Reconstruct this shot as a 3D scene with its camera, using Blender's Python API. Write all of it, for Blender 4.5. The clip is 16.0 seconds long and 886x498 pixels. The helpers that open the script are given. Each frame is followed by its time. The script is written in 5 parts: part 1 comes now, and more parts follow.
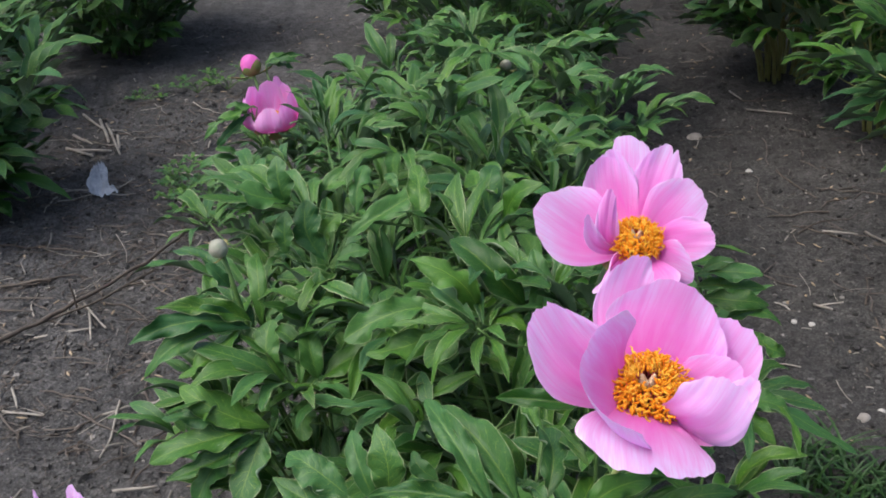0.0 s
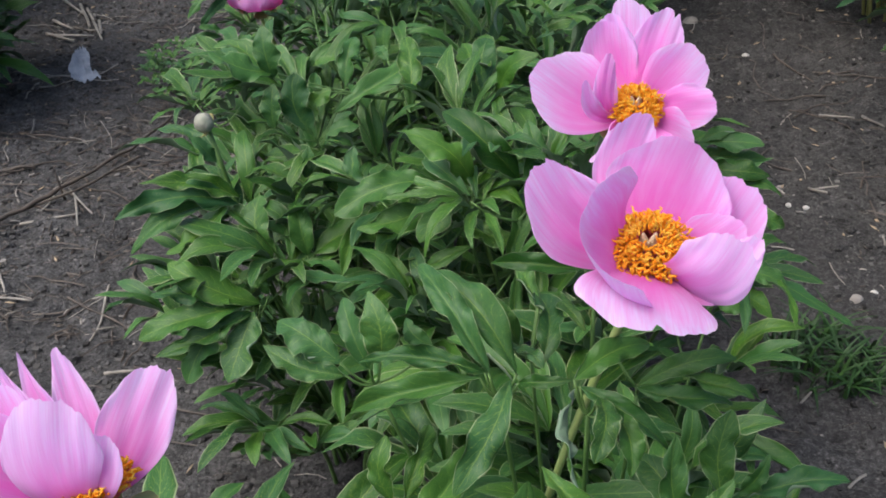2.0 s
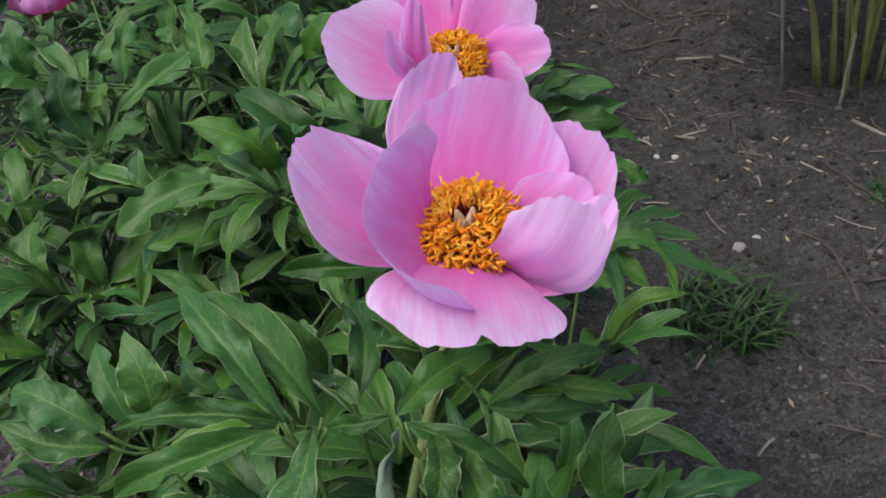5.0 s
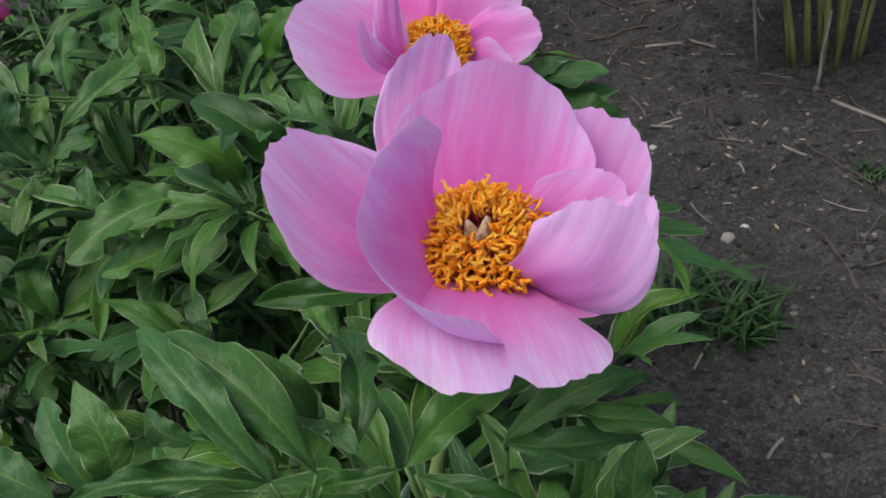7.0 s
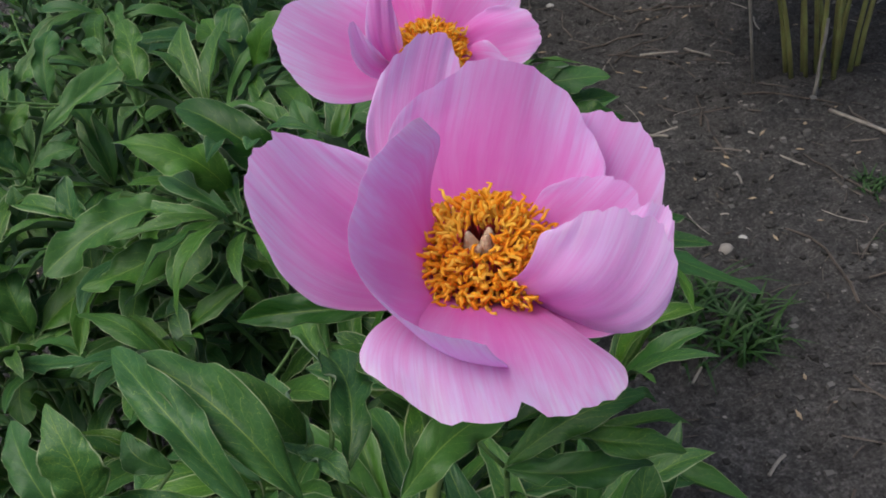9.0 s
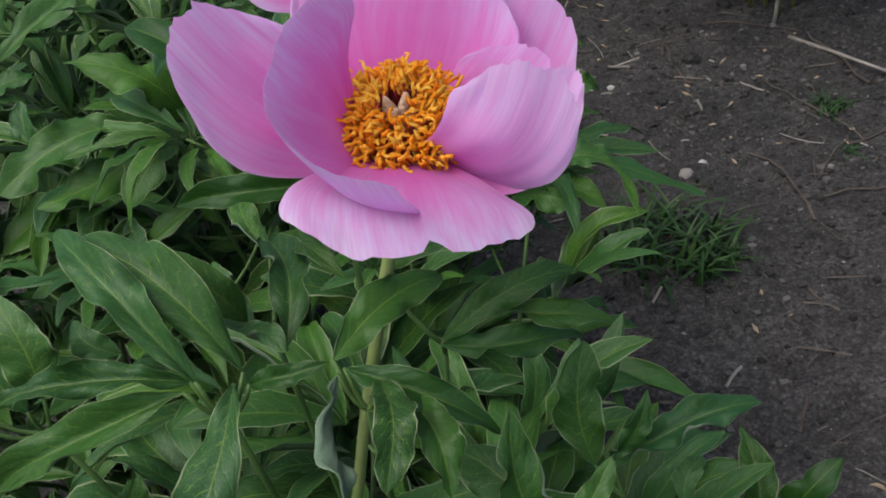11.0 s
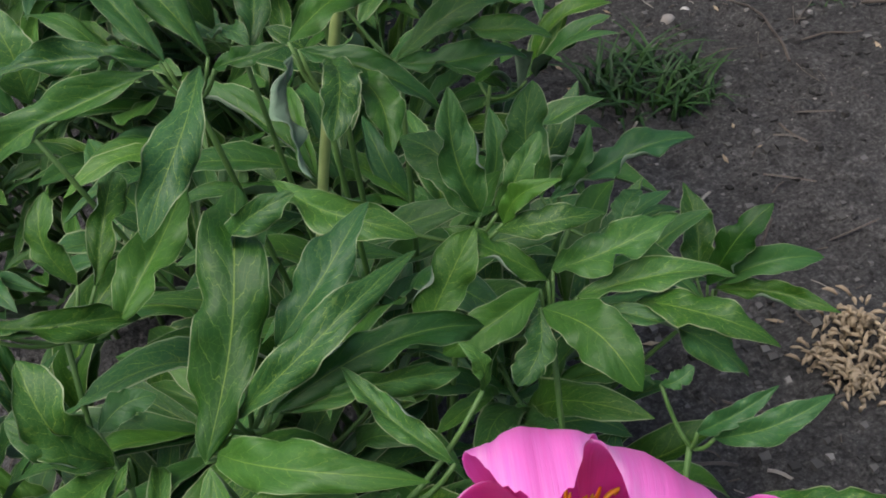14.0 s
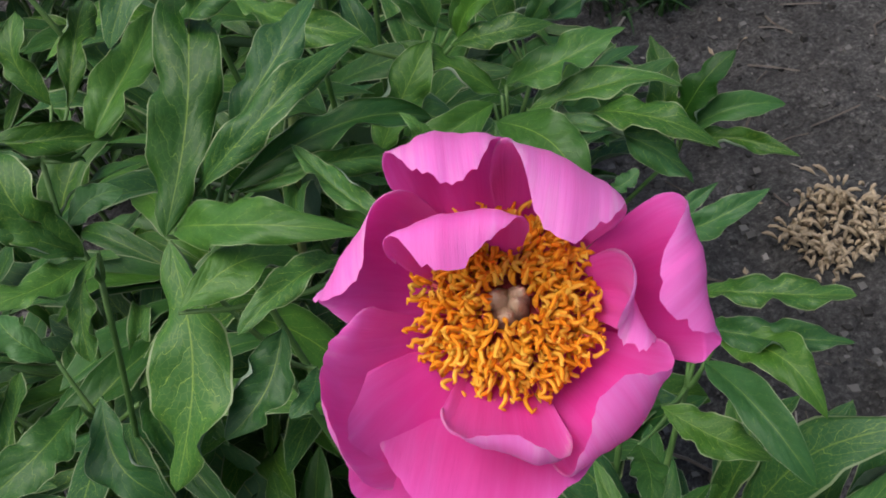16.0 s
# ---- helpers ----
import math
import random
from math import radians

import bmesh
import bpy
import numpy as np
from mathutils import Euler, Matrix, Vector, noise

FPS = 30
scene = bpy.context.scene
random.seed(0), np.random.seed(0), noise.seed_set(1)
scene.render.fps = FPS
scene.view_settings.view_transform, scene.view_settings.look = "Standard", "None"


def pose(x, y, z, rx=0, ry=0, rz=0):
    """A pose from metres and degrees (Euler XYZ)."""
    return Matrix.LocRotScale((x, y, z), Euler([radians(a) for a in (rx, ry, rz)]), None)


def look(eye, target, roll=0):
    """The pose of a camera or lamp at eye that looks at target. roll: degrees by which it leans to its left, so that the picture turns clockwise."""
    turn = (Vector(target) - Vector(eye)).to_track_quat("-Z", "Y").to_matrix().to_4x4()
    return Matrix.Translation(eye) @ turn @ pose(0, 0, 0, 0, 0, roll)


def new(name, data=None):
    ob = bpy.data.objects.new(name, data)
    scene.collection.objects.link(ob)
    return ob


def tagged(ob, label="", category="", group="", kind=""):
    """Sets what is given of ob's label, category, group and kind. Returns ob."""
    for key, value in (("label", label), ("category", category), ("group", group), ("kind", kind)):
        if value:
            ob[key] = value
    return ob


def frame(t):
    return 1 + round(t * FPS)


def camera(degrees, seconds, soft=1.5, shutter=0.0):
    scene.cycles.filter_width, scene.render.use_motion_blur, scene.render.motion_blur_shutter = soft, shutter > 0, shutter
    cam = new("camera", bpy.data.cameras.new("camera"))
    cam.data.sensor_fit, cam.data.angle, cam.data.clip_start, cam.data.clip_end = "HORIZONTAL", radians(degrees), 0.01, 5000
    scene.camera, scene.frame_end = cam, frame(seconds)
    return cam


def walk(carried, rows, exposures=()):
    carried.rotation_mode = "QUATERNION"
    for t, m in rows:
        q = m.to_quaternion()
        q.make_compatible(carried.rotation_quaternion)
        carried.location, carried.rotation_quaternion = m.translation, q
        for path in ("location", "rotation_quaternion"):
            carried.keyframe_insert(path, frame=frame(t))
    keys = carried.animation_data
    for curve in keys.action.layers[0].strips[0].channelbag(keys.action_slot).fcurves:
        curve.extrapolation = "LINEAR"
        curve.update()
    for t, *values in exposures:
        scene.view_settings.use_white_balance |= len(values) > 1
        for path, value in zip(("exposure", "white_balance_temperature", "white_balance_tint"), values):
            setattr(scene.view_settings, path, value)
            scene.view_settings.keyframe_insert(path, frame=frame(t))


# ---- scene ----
cam = camera(45.4, 16.0, 1.8)
PATH = [
    (0, (0.05, -0.013, 0.889), (0.018, 1.78, 0.004), -3.5),
    (0.5, (0.055, -0.007, 0.875), (0.038, 1.76, -0.062), -3.8),
    (1, (0.052, -0.009, 0.87), (0.039, 1.734, -0.111), -3.4),
    (1.5, (0.042, -0.012, 0.865), (0.017, 1.709, -0.154), -3.4),
    (2, (0.046, -0.004, 0.86), (0.023, 1.695, -0.195), -3.5),
    (2.5, (0.059, 0.011, 0.851), (0.061, 1.716, -0.194), -3.7),
    (3, (0.073, 0.031, 0.844), (0.086, 1.728, -0.215), -5.0),
    (3.5, (0.084, 0.051, 0.832), (0.114, 1.748, -0.227), -5.6),
    (4, (0.093, 0.067, 0.818), (0.181, 1.756, -0.25), -6.0),
    (4.5, (0.101, 0.094, 0.797), (0.244, 1.771, -0.283), -6.7),
    (7, (0.093, 0.184, 0.749), (0.34, 1.841, -0.344), -9.2),
    (7.5, (0.094, 0.196, 0.742), (0.354, 1.85, -0.352), -9.2),
    (8, (0.094, 0.208, 0.74), (0.361, 1.873, -0.335), -8.8),
    (10.5, (0.1, 0.192, 0.723), (0.38, 1.823, -0.4), -9.4),
    (11, (0.103, 0.175, 0.718), (0.385, 1.785, -0.435), -10.0),
    (11.5, (0.1, 0.163, 0.715), (0.38, 1.756, -0.462), -9.7),
    (12, (0.096, 0.152, 0.714), (0.362, 1.736, -0.478), -9.4),
    (12.5, (0.098, 0.131, 0.7), (0.349, 1.701, -0.514), -9.5),
    (13, (0.101, 0.114, 0.695), (0.348, 1.665, -0.544), -9.5),
    (13.5, (0.099, 0.101, 0.683), (0.34, 1.635, -0.578), -10.1),
    (14, (0.096, 0.093, 0.675), (0.329, 1.604, -0.614), -10.1),
    (14.5, (0.093, 0.075, 0.667), (0.306, 1.568, -0.647), -9.8),
    (15, (0.097, 0.063, 0.659), (0.291, 1.537, -0.68), -10.0),
    (15.5, (0.099, 0.054, 0.65), (0.292, 1.512, -0.705), -10.8),
    (16, (0.099, 0.042, 0.645), (0.289, 1.491, -0.72), -11.3),
]
walk(cam, [(t, look(eye, target, roll)) for t, eye, target, roll in PATH],
     [(0, 0.66, 6100, 8), (2, 0.60, 6100, 8), (3.5, 0.48, 6100, 8), (4.5, 0.32, 6100, 8), (7, 0.07, 6100, 8), (11, -0.02, 6100, 8), (12.5, 0.14, 6100, 8), (14, 0.36, 6100, 8), (16, 0.30, 6100, 8)])

# ---- light ----
world = bpy.data.worlds.new("world")
scene.world = world
world.use_nodes = True
wn = world.node_tree
sky = wn.nodes.new("ShaderNodeTexSky")
sky.sky_type, sky.sun_disc = "NISHITA", False
SUN_UP, SUN_TURN = 62.0, -115.0
sky.sun_elevation, sky.sun_rotation = radians(SUN_UP), radians(SUN_TURN)
sky.air_density, sky.dust_density = 1.0, 6.0
wn.links.new(sky.outputs[0], wn.nodes["Background"].inputs[0])
wn.nodes["Background"].inputs[1].default_value = 0.15
sun = new("sun", bpy.data.lights.new("sun", "SUN"))
sun.data.energy, sun.data.angle, sun.data.color = 1.4, radians(50), (1.0, 0.96, 0.90)
sun.matrix_world = look((math.sin(radians(SUN_TURN)) * 5, math.cos(radians(SUN_TURN)) * 5, 5 * math.tan(radians(SUN_UP))), (0, 0, 0))


# ---- materials ----
def material(name, rough=0.6, spec=0.4):
    m = bpy.data.materials.new(name)
    m.use_nodes = True
    b = m.node_tree.nodes["Principled BSDF"]
    b.inputs["Roughness"].default_value = rough
    b.inputs["Specular IOR Level"].default_value = spec
    return m, m.node_tree, b


def node(tree, kind, **values):
    n = tree.nodes.new(kind)
    for key, value in values.items():
        if key in n.inputs:
            n.inputs[key].default_value = value
    return n


def math_node(tree, op, a, b=None):
    n = tree.nodes.new("ShaderNodeMath")
    n.operation = op
    for k, v in enumerate((a, b)):
        if v is None:
            continue
        if isinstance(v, (int, float)):
            n.inputs[k].default_value = v
        else:
            tree.links.new(v, n.inputs[k])
    return n.outputs[0]


def ramp(tree, source, *stops):
    n = tree.nodes.new("ShaderNodeValToRGB")
    els = n.color_ramp.elements
    while len(els) < len(stops):
        els.new(0.5)
    for e, (at, colour) in zip(els, stops):
        e.position, e.color = at, (*colour, 1)
    tree.links.new(source, n.inputs[0])
    return n.outputs[0]


def mix(tree, fac, a, b, blend="MIX"):
    n = tree.nodes.new("ShaderNodeMix")
    n.data_type, n.blend_type = "RGBA", blend
    for k, v in ((0, fac), (6, a), (7, b)):
        if isinstance(v, tuple):
            n.inputs[k].default_value = (*v, 1)
        elif isinstance(v, (int, float)):
            n.inputs[k].default_value = v
        else:
            tree.links.new(v, n.inputs[k])
    return n.outputs[2]


def noise_node(tree, scale, detail=4.0, coord=None, rough=0.6):
    n = node(tree, "ShaderNodeTexNoise", Scale=scale, Detail=detail, Roughness=rough)
    if coord is not None:
        tree.links.new(coord, n.inputs["Vector"])
    return n.outputs["Fac"]


def bump(tree, b, height, strength, distance):
    n = node(tree, "ShaderNodeBump", Strength=strength, Distance=distance)
    tree.links.new(height, n.inputs["Height"])
    tree.links.new(n.outputs[0], b.inputs["Normal"])


def thin(tree, b, colour, share):
    """Lets a share of the light pass through a thin leaf or petal."""
    tr = tree.nodes.new("ShaderNodeBsdfTranslucent")
    tree.links.new(colour, tr.inputs[0])
    mx = tree.nodes.new("ShaderNodeMixShader")
    mx.inputs[0].default_value = share
    tree.links.new(b.outputs[0], mx.inputs[1])
    tree.links.new(tr.outputs[0], mx.inputs[2])
    tree.links.new(mx.outputs[0], tree.nodes["Material Output"].inputs[0])


def leaf_material(name, dark, light, blue, vein, rough, share, rim):
    m, t, b = material(name, rough, 0.30)
    uv = t.nodes.new("ShaderNodeUVMap")
    sep = t.nodes.new("ShaderNodeSeparateXYZ")
    t.links.new(uv.outputs[0], sep.inputs[0])
    u = math_node(t, "ABSOLUTE", math_node(t, "SUBTRACT", sep.outputs[0], 0.5))
    v = sep.outputs[1]
    rnd = t.nodes.new("ShaderNodeObjectInfo").outputs["Random"]
    isl = t.nodes.new("ShaderNodeNewGeometry").outputs["Random Per Island"]
    vary = math_node(t, "FRACT", math_node(t, "ADD", rnd, isl))
    other = math_node(t, "FRACT", math_node(t, "MULTIPLY", vary, 7.31))
    third = math_node(t, "FRACT", math_node(t, "MULTIPLY", vary, 23.7))
    # midrib, curved side veins and a fine net between them
    mid = math_node(t, "LESS_THAN", u, 0.008)
    wob = noise_node(t, 6.0, 2.0, uv.outputs[0])
    reach = math_node(t, "POWER", u, 0.8)
    side = math_node(t, "ADD", math_node(t, "SUBTRACT", math_node(t, "MULTIPLY", v, 8.5), math_node(t, "MULTIPLY", reach, 4.2)), math_node(t, "MULTIPLY", wob, 1.5))
    side = math_node(t, "ADD", side, math_node(t, "MULTIPLY", math_node(t, "GREATER_THAN", sep.outputs[0], 0.5), 0.45))
    saw = math_node(t, "ABSOLUTE", math_node(t, "SUBTRACT", math_node(t, "FRACT", side), 0.5))
    lateral = math_node(t, "MULTIPLY", math_node(t, "LESS_THAN", saw, 0.014), math_node(t, "LESS_THAN", u, 0.43))
    wide = t.nodes.new("ShaderNodeMapping")
    wide.inputs["Scale"].default_value = (14.0, 34.0, 1.0)
    t.links.new(uv.outputs[0], wide.inputs["Vector"])
    net = node(t, "ShaderNodeTexVoronoi", Scale=1.0)
    net.feature = "DISTANCE_TO_EDGE"
    t.links.new(wide.outputs[0], net.inputs["Vector"])
    mesh_line = math_node(t, "LESS_THAN", net.outputs["Distance"], 0.035)
    pos = t.nodes.new("ShaderNodeTexCoord").outputs["Object"]
    blotch = noise_node(t, 3.0, 6.0, pos, 0.7)
    speck = noise_node(t, 26.0, 5.0, pos, 0.75)
    amount = math_node(t, "ADD", math_node(t, "MULTIPLY", vary, 0.8), math_node(t, "MULTIPLY", math_node(t, "SUBTRACT", blotch, 0.4), 0.35))
    base = mix(t, amount, dark, light)
    base = mix(t, math_node(t, "MULTIPLY", other, 0.5), base, blue)
    base = mix(t, 0.35, base, ramp(t, speck, (0.3, (0.62, 0.66, 0.62)), (0.6, (1.1, 1.1, 1.1))), "MULTIPLY")
    base = mix(t, math_node(t, "MULTIPLY", ramp(t, saw, (0.1, (0.0, 0.0, 0.0)), (0.5, (1.0, 1.0, 1.0))), 0.07), base, dark)
    show = math_node(t, "ADD", 0.20, math_node(t, "MULTIPLY", third, 0.6))
    colour = mix(t, math_node(t, "MULTIPLY", mesh_line, math_node(t, "MULTIPLY", show, 0.28)), base, vein)
    colour = mix(t, math_node(t, "MULTIPLY", lateral, show), colour, vein)
    colour = mix(t, math_node(t, "MULTIPLY", mid, 0.4), colour, vein)
    edge = math_node(t, "SUBTRACT", 0.475, math_node(t, "MULTIPLY", math_node(t, "GREATER_THAN", third, 0.72), math_node(t, "MULTIPLY", blotch, 0.05)))
    colour = mix(t, math_node(t, "MULTIPLY", math_node(t, "GREATER_THAN", u, edge), 0.55), colour, rim)
    t.links.new(colour, b.inputs["Base Color"])
    puff = math_node(t, "ADD", math_node(t, "MULTIPLY", noise_node(t, 16.0, 3.0, pos, 0.55), 0.6), math_node(t, "MULTIPLY", saw, 0.6))
    height = math_node(t, "SUBTRACT", puff, math_node(t, "ADD", math_node(t, "MULTIPLY", lateral, 0.5), math_node(t, "MULTIPLY", mid, 0.8)))
    bump(t, b, height, 0.24, 0.002)
    thin(t, b, mix(t, 0.5, colour, (0.20, 0.34, 0.07)), share)
    return m


LEAF = leaf_material("leaf_upper", (0.011, 0.056, 0.006), (0.066, 0.172, 0.016), (0.036, 0.118, 0.058), (0.30, 0.42, 0.06), 0.45, 0.20, (0.42, 0.47, 0.25))
LEAF_UNDER = leaf_material("leaf_lower", (0.13, 0.21, 0.12), (0.24, 0.32, 0.20), (0.20, 0.28, 0.20), (0.32, 0.38, 0.24), 0.6, 0.22, (0.42, 0.44, 0.34))


def stem_material(name, low, high):
    m, t, b = material(name, 0.5, 0.35)
    pos = t.nodes.new("ShaderNodeTexCoord").outputs["Object"]
    c = ramp(t, noise_node(t, 40.0, 5.0, pos), (0.3, low), (0.7, high))
    t.links.new(c, b.inputs["Base Color"])
    bump(t, b, noise_node(t, 300.0, 3.0, pos), 0.3, 0.001)
    return m


STEM = stem_material("stem_green", (0.05, 0.115, 0.025), (0.11, 0.19, 0.05))
FLOWER_STEM = stem_material("stem_pale_green", (0.20, 0.28, 0.08), (0.32, 0.38, 0.14))
STEM_BROWN = stem_material("stem_reddish", (0.20, 0.17, 0.06), (0.30, 0.33, 0.11))
STRAW = stem_material("straw", (0.17, 0.152, 0.130), (0.33, 0.30, 0.26))
BARK = stem_material("dead_twig", (0.048, 0.038, 0.031), (0.11, 0.088, 0.07))


def petal_material(name, base, tip, streak, share, reach, veins=0.32):
    """reach: how far up the petal its deep colour runs along the middle; veins: how strongly fine lines show."""
    m, t, b = material(name, 0.5, 0.25)
    uv = t.nodes.new("ShaderNodeUVMap")
    sep = t.nodes.new("ShaderNodeSeparateXYZ")
    t.links.new(uv.outputs[0], sep.inputs[0])
    v = sep.outputs[1]
    off = math_node(t, "ABSOLUTE", math_node(t, "SUBTRACT", sep.outputs[0], 0.5))
    rnd = t.nodes.new("ShaderNodeObjectInfo").outputs["Random"]

    def along(sx, sy, detail, rough):
        stretch = t.nodes.new("ShaderNodeMapping")
        stretch.inputs["Scale"].default_value = (sx, sy, 1.0)
        t.links.new(uv.outputs[0], stretch.inputs["Vector"])
        shift = t.nodes.new("ShaderNodeVectorMath")
        t.links.new(stretch.outputs[0], shift.inputs[0])
        t.links.new(math_node(t, "MULTIPLY", rnd, 37.0), shift.inputs[1])
        return noise_node(t, 1.0, detail, shift.outputs[0], rough)

    lines = along(16.0, 1.3, 6.0, 0.65)
    fine = along(75.0, 2.2, 4.0, 0.6)
    cloud = along(3.0, 2.0, 3.0, 0.5)
    at = math_node(t, "ADD", v, math_node(t, "MULTIPLY", off, 0.55))
    at = math_node(t, "ADD", at, math_node(t, "MULTIPLY", math_node(t, "SUBTRACT", lines, 0.5), 0.75))
    at = math_node(t, "ADD", at, math_node(t, "MULTIPLY", math_node(t, "SUBTRACT", cloud, 0.5), 0.45))
    at = math_node(t, "ADD", at, math_node(t, "MULTIPLY", math_node(t, "SUBTRACT", rnd, 0.5), 0.20))
    half = tuple(0.5 * a + 0.5 * c for a, c in zip(streak, tip))
    pale = tuple(c + 0.40 * (0.93 - c) for c in tip)
    at = math_node(t, "MULTIPLY", at, 0.75)
    colour = ramp(t, at, (0.0, base), (reach * 0.34, streak), (reach * 0.75, half), (reach * 0.75 + 0.22, tip), (1.0, pale))
    vein = ramp(t, fine, (0.42, (0.0, 0.0, 0.0)), (0.62, (1.0, 1.0, 1.0)))
    colour = mix(t, math_node(t, "MULTIPLY", vein, veins), colour, streak)
    t.links.new(colour, b.inputs["Base Color"])
    b.inputs["Sheen Weight"].default_value = 0.12
    bump(t, b, math_node(t, "ADD", lines, math_node(t, "MULTIPLY", fine, 0.7)), 0.34, 0.0010)
    thin(t, b, mix(t, 0.12, colour, streak), share)
    return m


PETAL = petal_material("petal_pink", (0.80, 0.32, 0.62), (0.90, 0.71, 0.97), (0.87, 0.21, 0.66), 0.58, 0.80)
PETAL_BACK = petal_material("petal_pink_outside", (0.80, 0.30, 0.66), (0.90, 0.71, 0.97), (0.86, 0.36, 0.78), 0.58, 0.62)
PETAL_ROSE = petal_material("petal_rose", (0.82, 0.16, 0.48), (0.91, 0.56, 0.90), (0.88, 0.22, 0.64), 0.60, 0.66, 0.15)
PETAL_DEEP = petal_material("petal_magenta", (0.74, 0.08, 0.36), (0.88, 0.18, 0.64), (0.80, 0.045, 0.40), 0.45, 0.78, 0.12)
PETAL_DEEP_BACK = petal_material("petal_magenta_outside", (0.80, 0.07, 0.40), (0.90, 0.26, 0.72), (0.86, 0.08, 0.50), 0.45, 0.72, 0.12)


def plain(name, a, c, scale, rough=0.6, relief=0.3, depth=0.002):
    m, t, b = material(name, rough, 0.3)
    pos = t.nodes.new("ShaderNodeTexCoord").outputs["Object"]
    t.links.new(ramp(t, noise_node(t, scale, 5.0, pos), (0.3, a), (0.7, c)), b.inputs["Base Color"])
    bump(t, b, noise_node(t, scale * 4, 4.0, pos), relief, depth)
    return m


def anther_material():
    m, t, b = material("anther_orange", 0.6, 0.3)
    isl = t.nodes.new("ShaderNodeNewGeometry").outputs["Random Per Island"]
    pos = t.nodes.new("ShaderNodeTexCoord").outputs["Object"]
    at = math_node(t, "ADD", math_node(t, "MULTIPLY", isl, 0.7), math_node(t, "MULTIPLY", noise_node(t, 900.0, 3.0, pos), 0.4))
    c = ramp(t, at, (0.1, (0.90, 0.30, 0.006)), (0.5, (0.96, 0.48, 0.018)), (0.85, (0.98, 0.68, 0.09)))
    t.links.new(c, b.inputs["Base Color"])
    bump(t, b, noise_node(t, 1500.0, 2.0, pos), 0.4, 0.0004)
    thin(t, b, c, 0.48)
    return m


ANTHER = anther_material()
FILAMENT = plain("filament_crimson", (0.56, 0.04, 0.08), (0.74, 0.16, 0.15), 90.0)
CARPEL = plain("carpel_cream", (0.58, 0.38, 0.26), (0.74, 0.58, 0.38), 200.0, 0.9, 0.8)
SEPAL = plain("sepal_green", (0.12, 0.20, 0.05), (0.30, 0.16, 0.08), 30.0)
BUD_SKIN = plain("bud_grey_mauve", (0.22, 0.25, 0.17), (0.34, 0.31, 0.27), 50.0)
STONE = plain("stone", (0.20, 0.18, 0.16), (0.34, 0.31, 0.28), 20.0, 0.8, 0.5, 0.003)
PALE_STONE = plain("pale_chip", (0.36, 0.34, 0.31), (0.50, 0.48, 0.44), 20.0, 0.8)
PLASTIC = plain("torn_film", (0.26, 0.29, 0.34), (0.46, 0.49, 0.55), 40.0, 0.45, 0.8, 0.004)
DRY = plain("dry_matter", (0.24, 0.18, 0.115), (0.44, 0.35, 0.235), 40.0, 0.8)
GRASS = plain("grass_green", (0.012, 0.038, 0.008), (0.030, 0.075, 0.014), 15.0, 0.5)


def soil_material():
    m, t, b = material("soil", 0.95, 0.15)
    b.inputs["Diffuse Roughness"].default_value = 0.7
    pos = t.nodes.new("ShaderNodeTexCoord").outputs["Object"]
    big = noise_node(t, 1.3, 6.0, pos)
    mid = noise_node(t, 14.0, 8.0, pos, 0.7)
    clod = noise_node(t, 60.0, 6.0, pos, 0.75)
    fine = noise_node(t, 260.0, 5.0, pos, 0.8)
    cell = node(t, "ShaderNodeTexVoronoi", Scale=150.0)
    t.links.new(pos, cell.inputs["Vector"])
    c = ramp(t, math_node(t, "ADD", math_node(t, "MULTIPLY", big, 0.5), math_node(t, "MULTIPLY", mid, 0.5)),
             (0.35, (0.042, 0.041, 0.041)), (0.5, (0.070, 0.068, 0.067)), (0.66, (0.116, 0.113, 0.111)))
    # tone across the rows: paler towards -x, darker towards +x, varied by noise
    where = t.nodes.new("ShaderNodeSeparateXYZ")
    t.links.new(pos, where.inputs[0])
    x_tone = math_node(t, "ADD", math_node(t, "MULTIPLY", where.outputs[0], 0.7), math_node(t, "MULTIPLY", big, 0.5))
    c = mix(t, 1.0, c, ramp(t, x_tone, (0.0, (1.30, 1.30, 1.31)), (0.45, (0.95, 0.94, 0.93))), "MULTIPLY")
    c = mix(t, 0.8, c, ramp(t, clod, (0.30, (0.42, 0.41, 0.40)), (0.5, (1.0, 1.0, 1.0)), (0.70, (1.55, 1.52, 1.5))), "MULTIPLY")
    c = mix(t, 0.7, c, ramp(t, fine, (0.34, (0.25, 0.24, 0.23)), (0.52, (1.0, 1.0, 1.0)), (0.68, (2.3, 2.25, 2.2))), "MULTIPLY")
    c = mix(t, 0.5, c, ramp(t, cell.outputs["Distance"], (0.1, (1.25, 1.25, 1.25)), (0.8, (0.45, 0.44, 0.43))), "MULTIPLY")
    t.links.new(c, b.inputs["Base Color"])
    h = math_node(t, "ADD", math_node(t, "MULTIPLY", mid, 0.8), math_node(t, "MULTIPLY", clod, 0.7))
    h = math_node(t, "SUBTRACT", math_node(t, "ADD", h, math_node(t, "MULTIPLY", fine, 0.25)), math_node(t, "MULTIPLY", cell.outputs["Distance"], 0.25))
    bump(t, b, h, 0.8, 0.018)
    return m


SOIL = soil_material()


def crumb_material():
    m, t, b = material("soil_crumb", 0.95, 0.15)
    isl = t.nodes.new("ShaderNodeNewGeometry").outputs["Random Per Island"]
    t.links.new(ramp(t, isl, (0.0, (0.026, 0.024, 0.022)), (0.6, (0.072, 0.068, 0.064)), (0.96, (0.125, 0.119, 0.112)), (1.0, (0.26, 0.24, 0.22))), b.inputs["Base Color"])
    return m


CRUMB = crumb_material()


